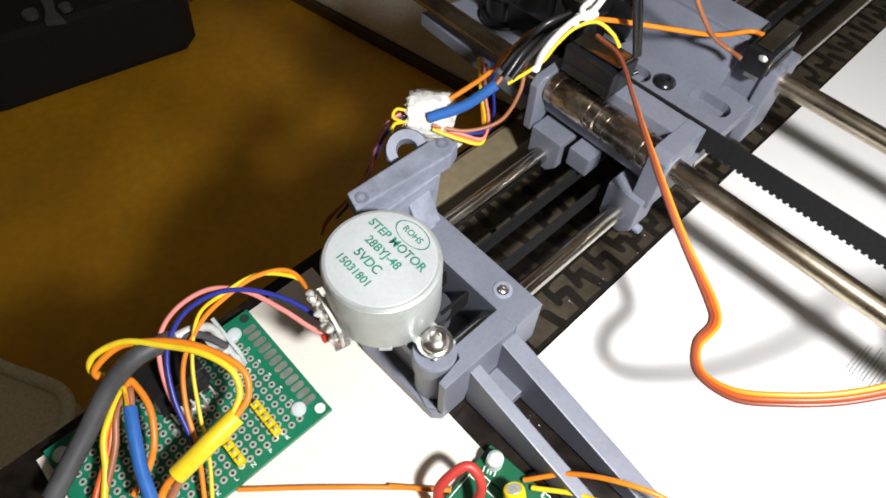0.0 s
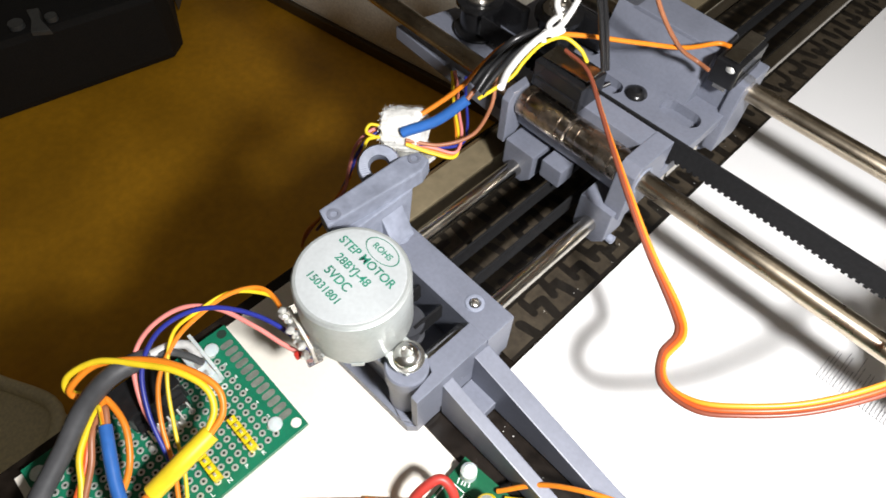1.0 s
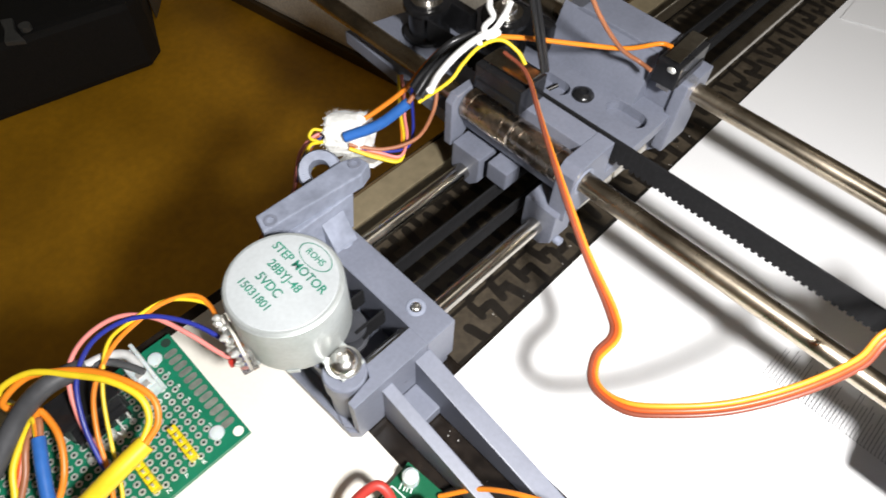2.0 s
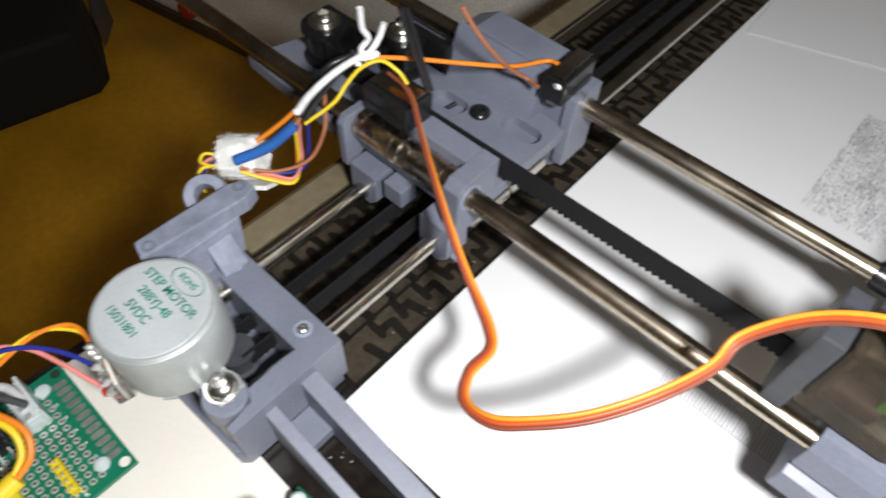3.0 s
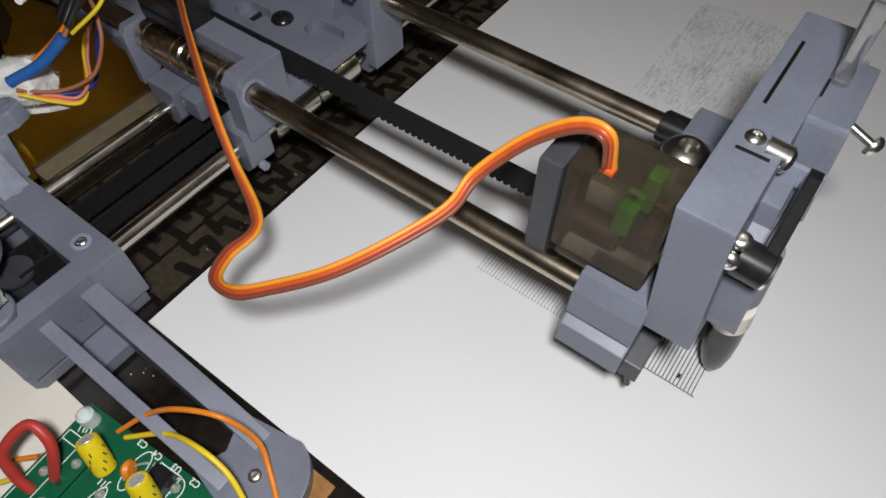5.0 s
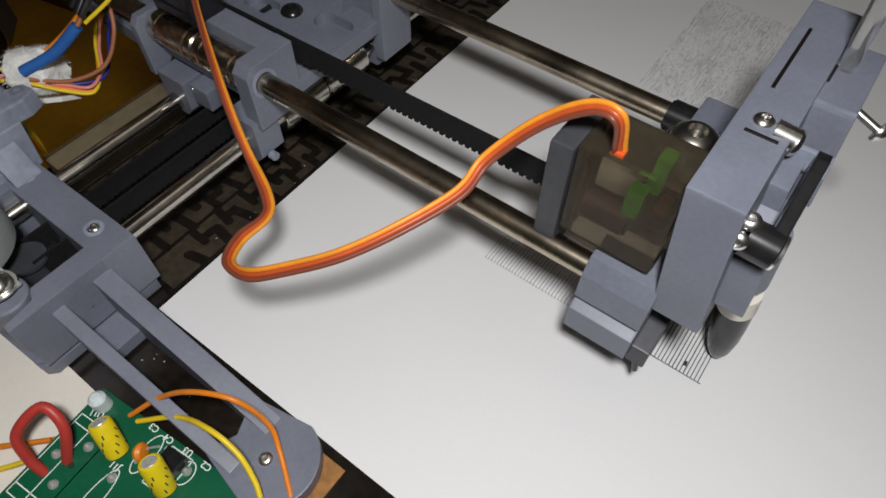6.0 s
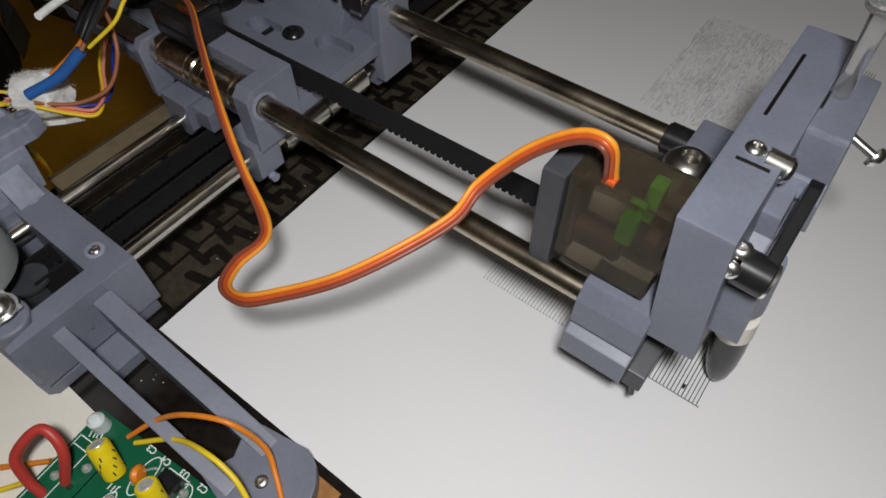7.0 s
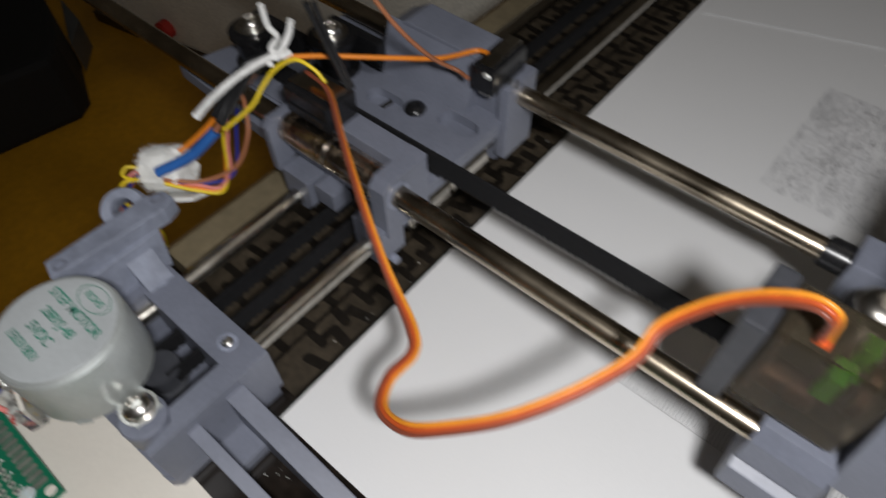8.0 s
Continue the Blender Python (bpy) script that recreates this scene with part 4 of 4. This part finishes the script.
    stand(-0.8, -1.45, 0.5)
    # screws
    part("long_screw", joined(rod((14.3, 11.9, 5.7), (15.15, 11.75, 5.45), 0.09, segments=12), dome_screw((15.1, 11.76, 5.46), (1, -0.18, -0.3), 0.23, 0.2)), CHROME, h, "shiny screw standing out", True)
    part("top_screw", joined(rod((13.4, 9.0, 6.62), (13.8, 9.05, 6.55), 0.24, segments=20), dome_screw((13.78, 9.05, 6.53), (1, 0.1, -0.2), 0.27, 0.16), dome_screw((13.2, 9.05, 6.68), (0, 0, 1), 0.2, 0.12)), CHROME, h, "shiny clamp screw", True)
    part("hub", lathe([(0.2, 0), (0.36, 0.02), (0.36, 0.55), (0.32, 0.6), (0.12, 0.62)], (13.9, 7.3, 5.75), (1, 0.05, -0.1), 28), BLACK, h, "dark metal horn hub", True)
    part("hub_rim", lathe([(0.27, 0.58), (0.35, 0.58), (0.34, 0.63), (0.27, 0.63), (0.27, 0.58)], (13.9, 7.3, 5.75), (1, 0.05, -0.1), 28), CHROME, h, "bright hub rim", True)
    part("hub_screw", joined(dome_screw((13.86, 7.3, 6.08), (-0.1, -0.3, 1), 0.2, 0.15), dome_screw((13.84, 7.0, 5.9), (0, -1, 0.3), 0.19, 0.14)), CHROME, h, "shiny screw", True)
    part("horn", prism([(7.2, 5.5), (7.5, 5.45), (9.25, 6.15), (9.3, 6.4), (9.05, 6.45), (7.2, 6.0)], "x", 14.25, 14.5, 0.04), BLACK, h, "black servo horn arm")
    # clear arm standing on the plate
    post = joined(rod((13.98, 11.6, 6.3), (13.85, 11.75, 8.3), 0.15, 0.2, bevel=0.05), lathe([(0.12, -0.1), (0.36, -0.08), (0.38, 0.05), (0.3, 0.12), (0.1, 0.12)], (13.85, 11.75, 8.4)), lathe([(0.1, -0.05), (0.3, -0.05), (0.3, 0.1), (0.1, 0.12)], (13.98, 11.6, 6.35)))
    part("clear_post", post, CLEAR, h, "clear plastic post", True)
    stand()
    pen = thing("pen", "black pen with a white ring in the holder", "pen", (14.18, 7.5, 0.02))
    axis = (Vector((13.72, 7.3, 3.45)) - Vector((14.18, 7.5, 0.03))).normalized()
    part("barrel", lathe([(0.05, 0), (0.09, 0.12), (0.16, 0.2), (0.28, 0.55), (0.36, 1.1), (0.40, 1.8), (0.41, 2.5)], (14.18, 7.5, 0.03), axis, 32), BLACK, pen, "glossy black tapering barrel", True)
    part("ring", lathe([(0.41, 2.5), (0.43, 2.52), (0.43, 3.2), (0.41, 3.22)], (14.18, 7.5, 0.03), axis, 32), CARD, pen, "white plastic ring", True)


pen_carrier()


def servo():
    s = thing("servo_motor", "smoky clear servo with green inside the shell", "servo", (10.9, 6.0, 4.5))
    part("shell", box(9.93, 12.0, 5.42, 6.68, 4.45, 6.9, 0.12), SMOKED, s, "smoky see-through shell")
    part("inner_motor", rod((10.2, 6.0, 5.2), (11.2, 6.0, 5.2), 0.42, bevel=0.05), COPPER, s, "dark small motor", True)
    part("inner_board", box(10.08, 10.2, 5.6, 6.5, 4.7, 6.5, 0.02), COPPER, s)
    part("green_gear", joined(box(11.2, 11.5, 6.05, 6.45, 6.1, 6.75, 0.05), box(11.0, 11.35, 5.6, 6.0, 5.6, 6.3, 0.05)), GEAR_GREEN, s, "bright green plastic inside")
    part("gear", rod((11.55, 6.0, 5.8), (11.8, 6.0, 5.8), 0.42, segments=24), COPPER, s)
    part("wire_exit", box(10.48, 10.74, 5.55, 5.78, 6.85, 6.98, 0.04), W_REDORANGE, s)


servo()


# ---- cables ----
WIRES = {
    "thick": [(-3.67, -11.05, 0.90), (-4.24, -9.72, 1.40), (-4.60, -8.76, 1.90), (-4.66, -7.84, 2.30), (-4.55, -6.88, 2.20)],
    "thick_white": [(-4.58, -6.94, 2.20), (-4.53, -6.46, 2.10), (-4.57, -6.08, 1.60), (-4.48, -6.01, 0.90)],
    "thick_dark": [(-4.58, -6.90, 2.10), (-4.36, -6.49, 2.10), (-4.33, -6.22, 1.50), (-4.28, -6.03, 0.90)],
    "ysleeve": [(-1.95, -8.64, 1.40), (-1.95, -7.77, 1.70), (-2.04, -6.88, 1.80)],
    "ysl_or": [(-2.04, -6.88, 1.80), (-2.19, -6.39, 2.00), (-2.68, -6.16, 2.30), (-3.52, -6.47, 2.50), (-4.35, -7.04, 2.50), (-5.08, -7.93, 2.40), (-5.19, -8.68, 2.10), (-5.11, -8.80, 1.80), (-4.91, -8.48, 1.50)],
    "ysl_ye": [(-2.12, -6.92, 1.80), (-2.40, -6.50, 2.00), (-2.87, -6.36, 2.30), (-3.60, -6.66, 2.50), (-4.34, -7.20, 2.50), (-5.09, -7.88, 2.50), (-5.42, -8.61, 2.20), (-5.31, -8.85, 1.80), (-5.01, -8.50, 1.50)],
    "ysl_b1": [(-1.97, -8.60, 1.40), (-2.00, -8.93, 1.20), (-1.91, -9.25, 1.00)],
    "ysl_b2": [(-1.84, -8.57, 1.40), (-1.81, -8.82, 1.20), (-1.76, -9.07, 1.00)],
    "bsleeve": [(-3.90, -8.61, 1.80), (-3.31, -8.86, 1.70), (-2.61, -9.15, 1.50), (-1.86, -9.36, 1.30)],
    "bs_or": [(-3.90, -8.61, 1.80), (-4.31, -8.44, 1.90), (-4.49, -8.27, 1.80), (-3.75, -8.28, 1.60), (-3.08, -8.63, 1.30), (-2.72, -9.09, 1.00), (-2.48, -9.69, 0.80)],
    "bs_ye": [(-3.92, -8.62, 1.80), (-4.37, -8.47, 1.90), (-4.31, -8.90, 1.60), (-3.95, -9.47, 1.30), (-3.41, -9.83, 1.00), (-2.88, -10.22, 0.80)],
    "bs_br": [(-3.86, -8.58, 1.80), (-4.28, -8.40, 1.90), (-4.13, -8.96, 1.50), (-3.63, -9.38, 1.20), (-3.17, -9.92, 0.90), (-2.89, -10.29, 0.70)],
    "bs_rd": [(-4.44, -8.53, 1.80), (-4.18, -9.07, 1.40), (-3.68, -9.57, 1.10), (-3.26, -10.17, 0.80), (-3.02, -10.43, 0.70)],
    "m_blue": [(-1.54, -4.07, 2.80), (-2.30, -4.16, 3.00), (-3.19, -4.48, 3.10), (-4.01, -5.05, 3.10), (-4.47, -5.74, 3.00), (-4.62, -6.54, 2.70), (-4.33, -7.25, 2.20), (-3.61, -7.72, 1.60), (-2.81, -7.95, 1.10), (-2.43, -8.06, 0.70)],
    "m_pink": [(-1.50, -4.14, 2.80), (-2.20, -4.42, 2.90), (-2.99, -4.65, 3.00), (-4.05, -5.05, 3.00), (-4.73, -5.69, 2.90), (-4.94, -6.59, 2.60), (-4.66, -7.29, 2.20), (-3.89, -7.75, 1.50), (-2.90, -7.89, 1.00), (-2.55, -7.96, 0.60)],
    "m_or": [(-1.79, -3.93, 3.00), (-2.43, -4.05, 3.10), (-3.09, -3.90, 3.30), (-3.67, -4.03, 3.30), (-4.07, -4.67, 3.20), (-4.25, -5.44, 2.90), (-4.31, -6.22, 2.50), (-3.97, -7.07, 2.00), (-3.26, -7.64, 1.40), (-2.33, -8.03, 0.90), (-1.31, -8.56, 0.60)],
    "m_ye": [(-1.64, -4.01, 2.90), (-2.26, -4.09, 3.10), (-2.88, -3.94, 3.20), (-3.37, -3.98, 3.30), (-4.08, -4.59, 3.20), (-4.30, -5.46, 3.00), (-4.43, -6.20, 2.60), (-3.84, -6.92, 2.00), (-2.91, -7.48, 1.40), (-2.03, -7.91, 0.90), (-1.19, -8.43, 0.60)],
    "b_or": [(-1.18, -7.86, 0.15), (0.09, -6.41, 0.15), (1.32, -5.08, 0.15), (2.38, -3.96, 0.10)],
    "p_or": [(3.48, -2.54, 0.35), (4.20, -1.84, 1.15), (5.14, -1.40, 1.95), (6.08, -0.99, 2.05), (6.65, -0.82, 1.15), (7.11, -1.06, 0.65), (7.95, -1.61, 0.45)],
    "p_ye": [(3.74, -2.53, 0.35), (4.78, -1.91, 0.95), (5.88, -1.72, 1.55), (6.67, -1.70, 1.35), (7.22, -1.86, 0.95), (7.52, -2.03, 0.75)],
    "p_or2": [(1.29, -5.06, 0.15), (1.91, -4.52, 0.25), (2.41, -4.03, 0.25)],
    "p_ye2": [(1.81, -5.37, 0.15), (2.11, -4.99, 0.15), (2.45, -4.56, 0.25)],
    "v_or": [(-5.23, 2.19, 3.50), (-4.88, 3.07, 3.90), (-4.48, 3.85, 4.50), (-4.19, 4.33, 5.20), (-3.85, 4.70, 5.80), (-3.53, 5.31, 6.00)],
    "v_blue": [(-4.95, 1.92, 3.60), (-4.34, 2.71, 4.00), (-3.93, 3.49, 4.60)],
    "v_bl_or": [(-3.93, 3.49, 4.60), (-3.90, 3.86, 4.90), (-3.79, 4.32, 5.30), (-3.60, 5.00, 5.80)],
    "v_brown": [(-4.81, 1.92, 3.40), (-4.13, 2.65, 3.20), (-3.64, 3.53, 3.40), (-3.61, 4.18, 4.10), (-3.82, 4.51, 4.80), (-3.77, 4.51, 5.40)],
    "v_pink": [(-4.84, 1.96, 3.30), (-4.21, 2.51, 3.10), (-3.73, 2.93, 3.00), (-4.13, 3.58, 3.00), (-4.73, 4.04, 3.20), (-5.51, 4.73, 3.40), (-5.97, 5.01, 3.40)],
    "v_yel": [(-4.76, 1.88, 3.30), (-4.19, 2.38, 3.00), (-3.75, 2.91, 2.80), (-4.18, 3.51, 2.90), (-5.01, 4.11, 3.20), (-6.00, 4.98, 3.40)],
    "v_ora": [(-4.79, 1.90, 3.30), (-4.17, 2.48, 3.00), (-3.80, 2.99, 2.80), (-4.31, 3.54, 2.90), (-4.89, 4.03, 3.10), (-6.02, 5.14, 3.30)],
    "v_blu2": [(-4.84, 1.96, 3.30), (-4.24, 2.54, 3.10), (-3.93, 3.32, 2.90), (-4.19, 3.88, 3.00), (-5.05, 4.65, 3.30), (-5.53, 5.13, 3.40)],
    "v_ly": [(-5.50, 1.50, 3.30), (-5.56, 1.12, 3.40), (-5.33, 0.79, 3.30), (-5.30, 0.88, 2.80)],
    "v_ly2": [(-5.73, 1.71, 3.45), (-5.86, 1.47, 3.55), (-5.76, 1.25, 3.45), (-5.45, 1.42, 3.35)],
    "v_lp": [(-5.80, 2.20, 3.10), (-6.02, 1.58, 3.10), (-6.14, 1.07, 2.70), (-6.19, 0.75, 1.90), (-6.29, 0.49, 0.90), (-6.93, 0.11, -0.40), (-7.73, -0.19, -1.90), (-8.12, -0.50, -2.90)],
    "v_lb": [(-5.73, 2.14, 3.10), (-5.91, 1.59, 3.00), (-6.03, 1.11, 2.60), (-6.19, 0.83, 1.80), (-6.48, 0.58, 0.80), (-6.84, 0.08, -0.50), (-7.65, -0.08, -2.10)],
    "v_lo": [(-5.77, 2.16, 3.10), (-5.96, 1.67, 3.00), (-6.05, 1.25, 2.60), (-6.21, 0.94, 1.90), (-6.37, 0.63, 1.00), (-6.82, -0.14, -0.30), (-7.73, -0.44, -1.90), (-7.95, -0.69, -2.90)],
    "v_down1": [(-3.96, 0.85, 3.83), (-4.40, 0.94, 2.95), (-5.20, 1.16, 1.20), (-6.15, 1.29, -0.55)],
    "v_down2": [(-3.82, 0.90, 3.88), (-4.26, 0.99, 3.00), (-5.20, 1.14, 1.25), (-6.01, 1.34, -0.50)],
    "v_down3": [(-4.08, 0.91, 3.83), (-4.52, 1.00, 2.95), (-5.28, 1.24, 1.20), (-6.27, 1.35, -0.55)],
    "k_b1": [(-3.67, 3.56, 5.05), (-3.66, 4.14, 5.55), (-3.41, 4.69, 6.15), (-3.13, 5.28, 6.35)],
    "k_b2": [(-3.50, 3.55, 5.05), (-3.44, 4.13, 5.55), (-3.23, 4.72, 6.15), (-3.03, 5.29, 6.35)],
    "k_b3": [(-3.86, 3.58, 5.15), (-3.77, 4.08, 5.65), (-3.48, 4.63, 6.25), (-3.25, 5.31, 6.35)],
    "k_ye": [(-3.63, 3.60, 4.75), (-3.25, 4.40, 5.25), (-3.18, 4.84, 5.65), (-3.02, 5.28, 6.05), (-2.67, 5.69, 6.25), (-2.21, 5.88, 6.05), (-1.93, 5.94, 5.75)],
    "sw_or": [(-3.05, 5.51, 6.25), (-2.51, 6.54, 5.95), (-1.53, 7.93, 5.55), (-0.78, 9.22, 5.15), (-0.28, 10.21, 5.07), (0.10, 10.26, 5.15)],
    "sw_br": [(-1.61, 7.67, 7.45), (-1.35, 8.04, 6.65), (-1.05, 8.52, 5.85), (-0.77, 9.06, 5.15), (-0.41, 9.50, 4.75), (0.07, 9.42, 4.75)],
    "tie_a": [(-1.92, 2.35, 7.05), (-2.24, 2.95, 6.95), (-2.54, 3.88, 6.85), (-2.78, 4.92, 6.65), (-2.69, 5.35, 6.55), (-2.66, 5.58, 6.55)],
    "tie_b": [(-2.71, 5.15, 8.05), (-2.77, 5.22, 7.45), (-2.76, 5.39, 7.05), (-2.87, 5.21, 6.75), (-2.63, 5.18, 6.55)],
    "tie_c": [(-2.51, 5.73, 7.45), (-2.58, 5.59, 7.05), (-2.64, 5.29, 6.75), (-2.91, 5.12, 6.55), (-2.82, 5.03, 6.35)],
    "strap": [(-2.26, 6.07, 7.85), (-1.92, 6.21, 6.65), (-1.66, 6.46, 5.35)],
    "strap2": [(-2.26, 6.30, 7.75), (-1.84, 6.31, 6.65), (-1.62, 6.57, 5.35)],
}
SERVO = [(-2.71, 6.00, 5.64), (-1.83, 5.90, 5.55), (-0.80, 5.26, 5.26), (0.04, 4.73, 5.02), (1.37, 3.94, 4.62), (2.60, 3.29, 4.22), (3.89, 2.67, 3.88), (4.33, 2.21, 3.85), (4.37, 1.43, 3.91), (4.78, 0.79, 4.11), (5.51, 0.72, 4.38), (6.20, 1.15, 4.66), (7.03, 1.96, 4.95), (7.75, 3.00, 5.32), (8.27, 4.14, 5.62), (8.38, 4.90, 5.99), (9.08, 5.45, 6.89), (9.93, 5.56, 7.67), (10.48, 5.53, 7.73), (10.61, 5.66, 6.95)]
SERVO_ACROSS = [(0.2, -0.65, 0.72), (0.15, -0.65, 0.72), (0.1, -0.7, 0.7), (-0.15, -0.78, 0.55), (-0.42, -0.82, 0.1), (-0.53, -0.79, -0.31), (-0.58, -0.76, -0.30), (-0.94, -0.32, -0.08), (-0.83, -0.10, 0.55), (-0.57, -0.77, 0.28), (0.40, -0.84, -0.36), (0.65, -0.58, -0.48), (0.74, -0.45, -0.50), (0.80, -0.33, -0.49), (0.88, -0.16, -0.45), (0.89, -0.12, -0.45), (0.78, -0.33, -0.54), (0.49, -0.59, -0.64), (-0.23, -0.79, -0.57), (-0.71, -0.63, -0.31)]


def bundle(name, label, category, rows):
    first = WIRES[rows[0][0]][0]
    t = thing(name, label, category, first)
    for key, part_name, r, mat, note in rows:
        wire(part_name, WIRES[key], r, mat, t, note)
    return t


bundle("grey_cable", "thick dark grey round cable ending at a white connector", "cable", [
    ("thick", "jacket", 0.25, W_GREY, "dark grey jacket"), ("thick_white", "core", 0.12, W_PALE, "pale grey core"), ("thick_dark", "core", 0.1, W_GREY, "dark grey core")])
bundle("sleeved_cable", "orange and yellow wires in a yellow sleeve", "cable", [
    ("ysleeve", "sleeve", 0.24, W_YELLOW, "bright yellow sleeve"), ("ysl_or", "wire", 0.085, W_ORANGE, "orange wire"), ("ysl_ye", "wire", 0.085, W_YELLOW, "yellow wire"),
    ("ysl_b1", "wire", 0.1, W_ORANGE, "orange wire"), ("ysl_b2", "wire", 0.1, W_BROWN, "brown wire")])
bundle("blue_sleeved_cable", "orange, yellow and brown wires in a blue sleeve", "cable", [
    ("bsleeve", "sleeve", 0.16, W_SKY, "blue sleeve"), ("bs_or", "wire", 0.085, W_ORANGE, "orange wire"), ("bs_ye", "wire", 0.085, W_YELLOW, "yellow wire"),
    ("bs_br", "wire", 0.08, W_BROWN, "brown wire"), ("bs_rd", "wire", 0.08, W_REDORANGE, "red wire")])
bundle("motor_cable", "pink, blue, orange and yellow motor wires", "cable", [
    ("m_blue", "wire", 0.062, W_BLUE, "dark blue wire"), ("m_pink", "wire", 0.062, W_PINK, "pink wire"), ("m_or", "wire", 0.062, W_ORANGE, "orange wire"), ("m_ye", "wire", 0.05, W_YELLOW, "yellow wire")])
bundle("orange_lead", "single orange wire lying on the cream card", "wire", [("b_or", "wire", 0.06, W_ORANGE, "")])
bundle("board_leads", "orange and yellow wires arching from the driver board", "cable", [
    ("p_or", "wire", 0.065, W_ORANGE, "orange wire"), ("p_ye", "wire", 0.065, W_YELLOW, "yellow wire"), ("p_or2", "wire", 0.065, W_ORANGE, "orange wire"), ("p_ye2", "wire", 0.065, W_YELLOW, "yellow wire")])
bundle("carriage_cable", "mixed thin coloured wires with a blue sleeve", "cable", [
    ("v_blue", "sleeve", 0.16, W_SKY, "blue sleeve"), ("v_or", "wire", 0.075, W_ORANGE, "orange wire"), ("v_bl_or", "wire", 0.07, W_BROWN, "brown wire"),
    ("v_brown", "wire", 0.06, W_BROWN, "brown wire"), ("v_pink", "wire", 0.05, W_PINK, "pink wire"), ("v_yel", "wire", 0.055, W_YELLOW, "yellow wire"),
    ("v_ora", "wire", 0.055, W_ORANGE, "orange wire"), ("v_blu2", "wire", 0.05, W_BLUE, "dark blue wire"), ("v_ly", "wire", 0.055, W_YELLOW, "yellow wire"),
    ("v_ly2", "wire", 0.05, W_YELLOW, "yellow wire"), ("v_lp", "wire", 0.055, W_PINK, "pink wire"), ("v_lb", "wire", 0.055, W_BLUE, "dark blue wire"),
    ("v_lo", "wire", 0.055, W_ORANGE, "orange wire"), ("v_down1", "wire", 0.06, W_ORANGE, "orange wire"), ("v_down2", "wire", 0.06, W_YELLOW, "yellow wire"), ("v_down3", "wire", 0.08, W_YELLOW, "yellow wire")])
bundle("black_leads", "black wires tied together above the carriage", "cable", [
    ("k_b1", "wire", 0.1, W_BLACK, ""), ("k_b2", "wire", 0.09, W_BLACK, ""), ("k_b3", "wire", 0.09, W_BLACK, ""), ("k_ye", "wire", 0.055, W_YELLOW, "yellow wire")])
bundle("switch_leads", "orange and brown wires soldered to the limit switch", "cable", [
    ("sw_or", "wire", 0.07, W_ORANGE, "orange wire"), ("sw_br", "wire", 0.065, W_BROWN, "brown wire")])
bundle("twist_tie", "white twisted tie holding the cables together", "tie", [
    ("tie_a", "strand", 0.09, W_WHITE, ""), ("tie_b", "strand", 0.08, W_WHITE, ""), ("tie_c", "strand", 0.08, W_WHITE, "")])
bundle("black_strap", "thin black doubled strap rising from the carriage", "strap", [
    ("strap", "strand", 0.08, W_BLACK, ""), ("strap2", "strand", 0.07, W_BLACK, "")])


def servo_cable():
    """Flat three-wire cable: brown, red and orange side by side."""
    t = thing("servo_cable", "flat brown, red and orange servo cable", "cable", (5, 1.5, 3.5))
    line = [Vector(p) for p in SERVO]
    across = [Vector(a).normalized() for a in SERVO_ACROSS]
    for k, (mat, note) in enumerate(((W_YELLOW_ORANGE, "yellow orange wire"), (W_REDORANGE2, "red orange wire"), (W_REDBROWN, "reddish brown wire"))):
        wire("wire", [p + a * (k - 1) * (0.06 if i < 6 else 0.095) for i, (p, a) in enumerate(zip(line, across))], 0.056, mat, t, note)


W_YELLOW_ORANGE = material("yellow_orange_wire", (0.78, 0.29, 0.025), 0.4, grain=0.06)
W_REDORANGE2 = material("deep_orange_wire", (0.50, 0.085, 0.02), 0.4, grain=0.06)
W_REDBROWN = material("red_brown_wire", (0.21, 0.055, 0.03), 0.4, grain=0.06)
servo_cable()


def velcro():
    t = thing("velcro_wrap", "fluffy white hook-and-loop wrap round the cables", "cable wrap", (-4.9, 2.2, 2.4))
    axis = Vector((0.75, 0.5, 0.15)).normalized()
    roll = lathe([(0.15, -0.62), (0.56, -0.6), (0.64, -0.5), (0.66, 0.0), (0.64, 0.5), (0.56, 0.6), (0.15, 0.62)], (-4.88, 2.25, 3.15), axis, 40)
    bmesh.ops.subdivide_edges(roll, edges=roll.edges[:], cuts=2, use_grid_fill=True)
    for v in roll.verts:
        v.co += Vector(noise.noise_vector(v.co * 5)) * 0.06 + Vector(noise.noise_vector(v.co * 22)) * 0.03
    part("roll", roll, VELCRO, t, smooth=True)
    flap = box(-0.62, 0.62, -0.4, 0.45, -0.07, 0.07, 0.03)
    turned(flap, Matrix.Translation((-4.25, 2.0, 2.6)) @ axis.to_track_quat("X", "Z").to_matrix().to_4x4() @ Matrix.Rotation(radians(-35), 4, "X"))
    part("flap", flap, VELCRO, t)
    rng = random.Random(11)
    bm = bmesh.new()
    side = axis.orthogonal().normalized()
    for k in range(1500):
        a, s = rng.uniform(0, 2 * math.pi), rng.uniform(-0.62, 0.62)
        out = Matrix.Rotation(a, 3, axis) @ side
        p = Vector((-4.88, 2.25, 3.15)) + axis * s + out * 0.63
        tip = p + out * rng.uniform(0.03, 0.11) + Vector((rng.uniform(-1, 1), rng.uniform(-1, 1), rng.uniform(-1, 1))) * 0.06
        w = axis.cross(out) * 0.008
        bm.faces.new([bm.verts.new(c) for c in (p - w, p + w, tip)])
    tagged(part("fluff", bm, VELCRO, t), kind="stuff")


stand(-0.45, 0.1, 0.0)
velcro()
stand()
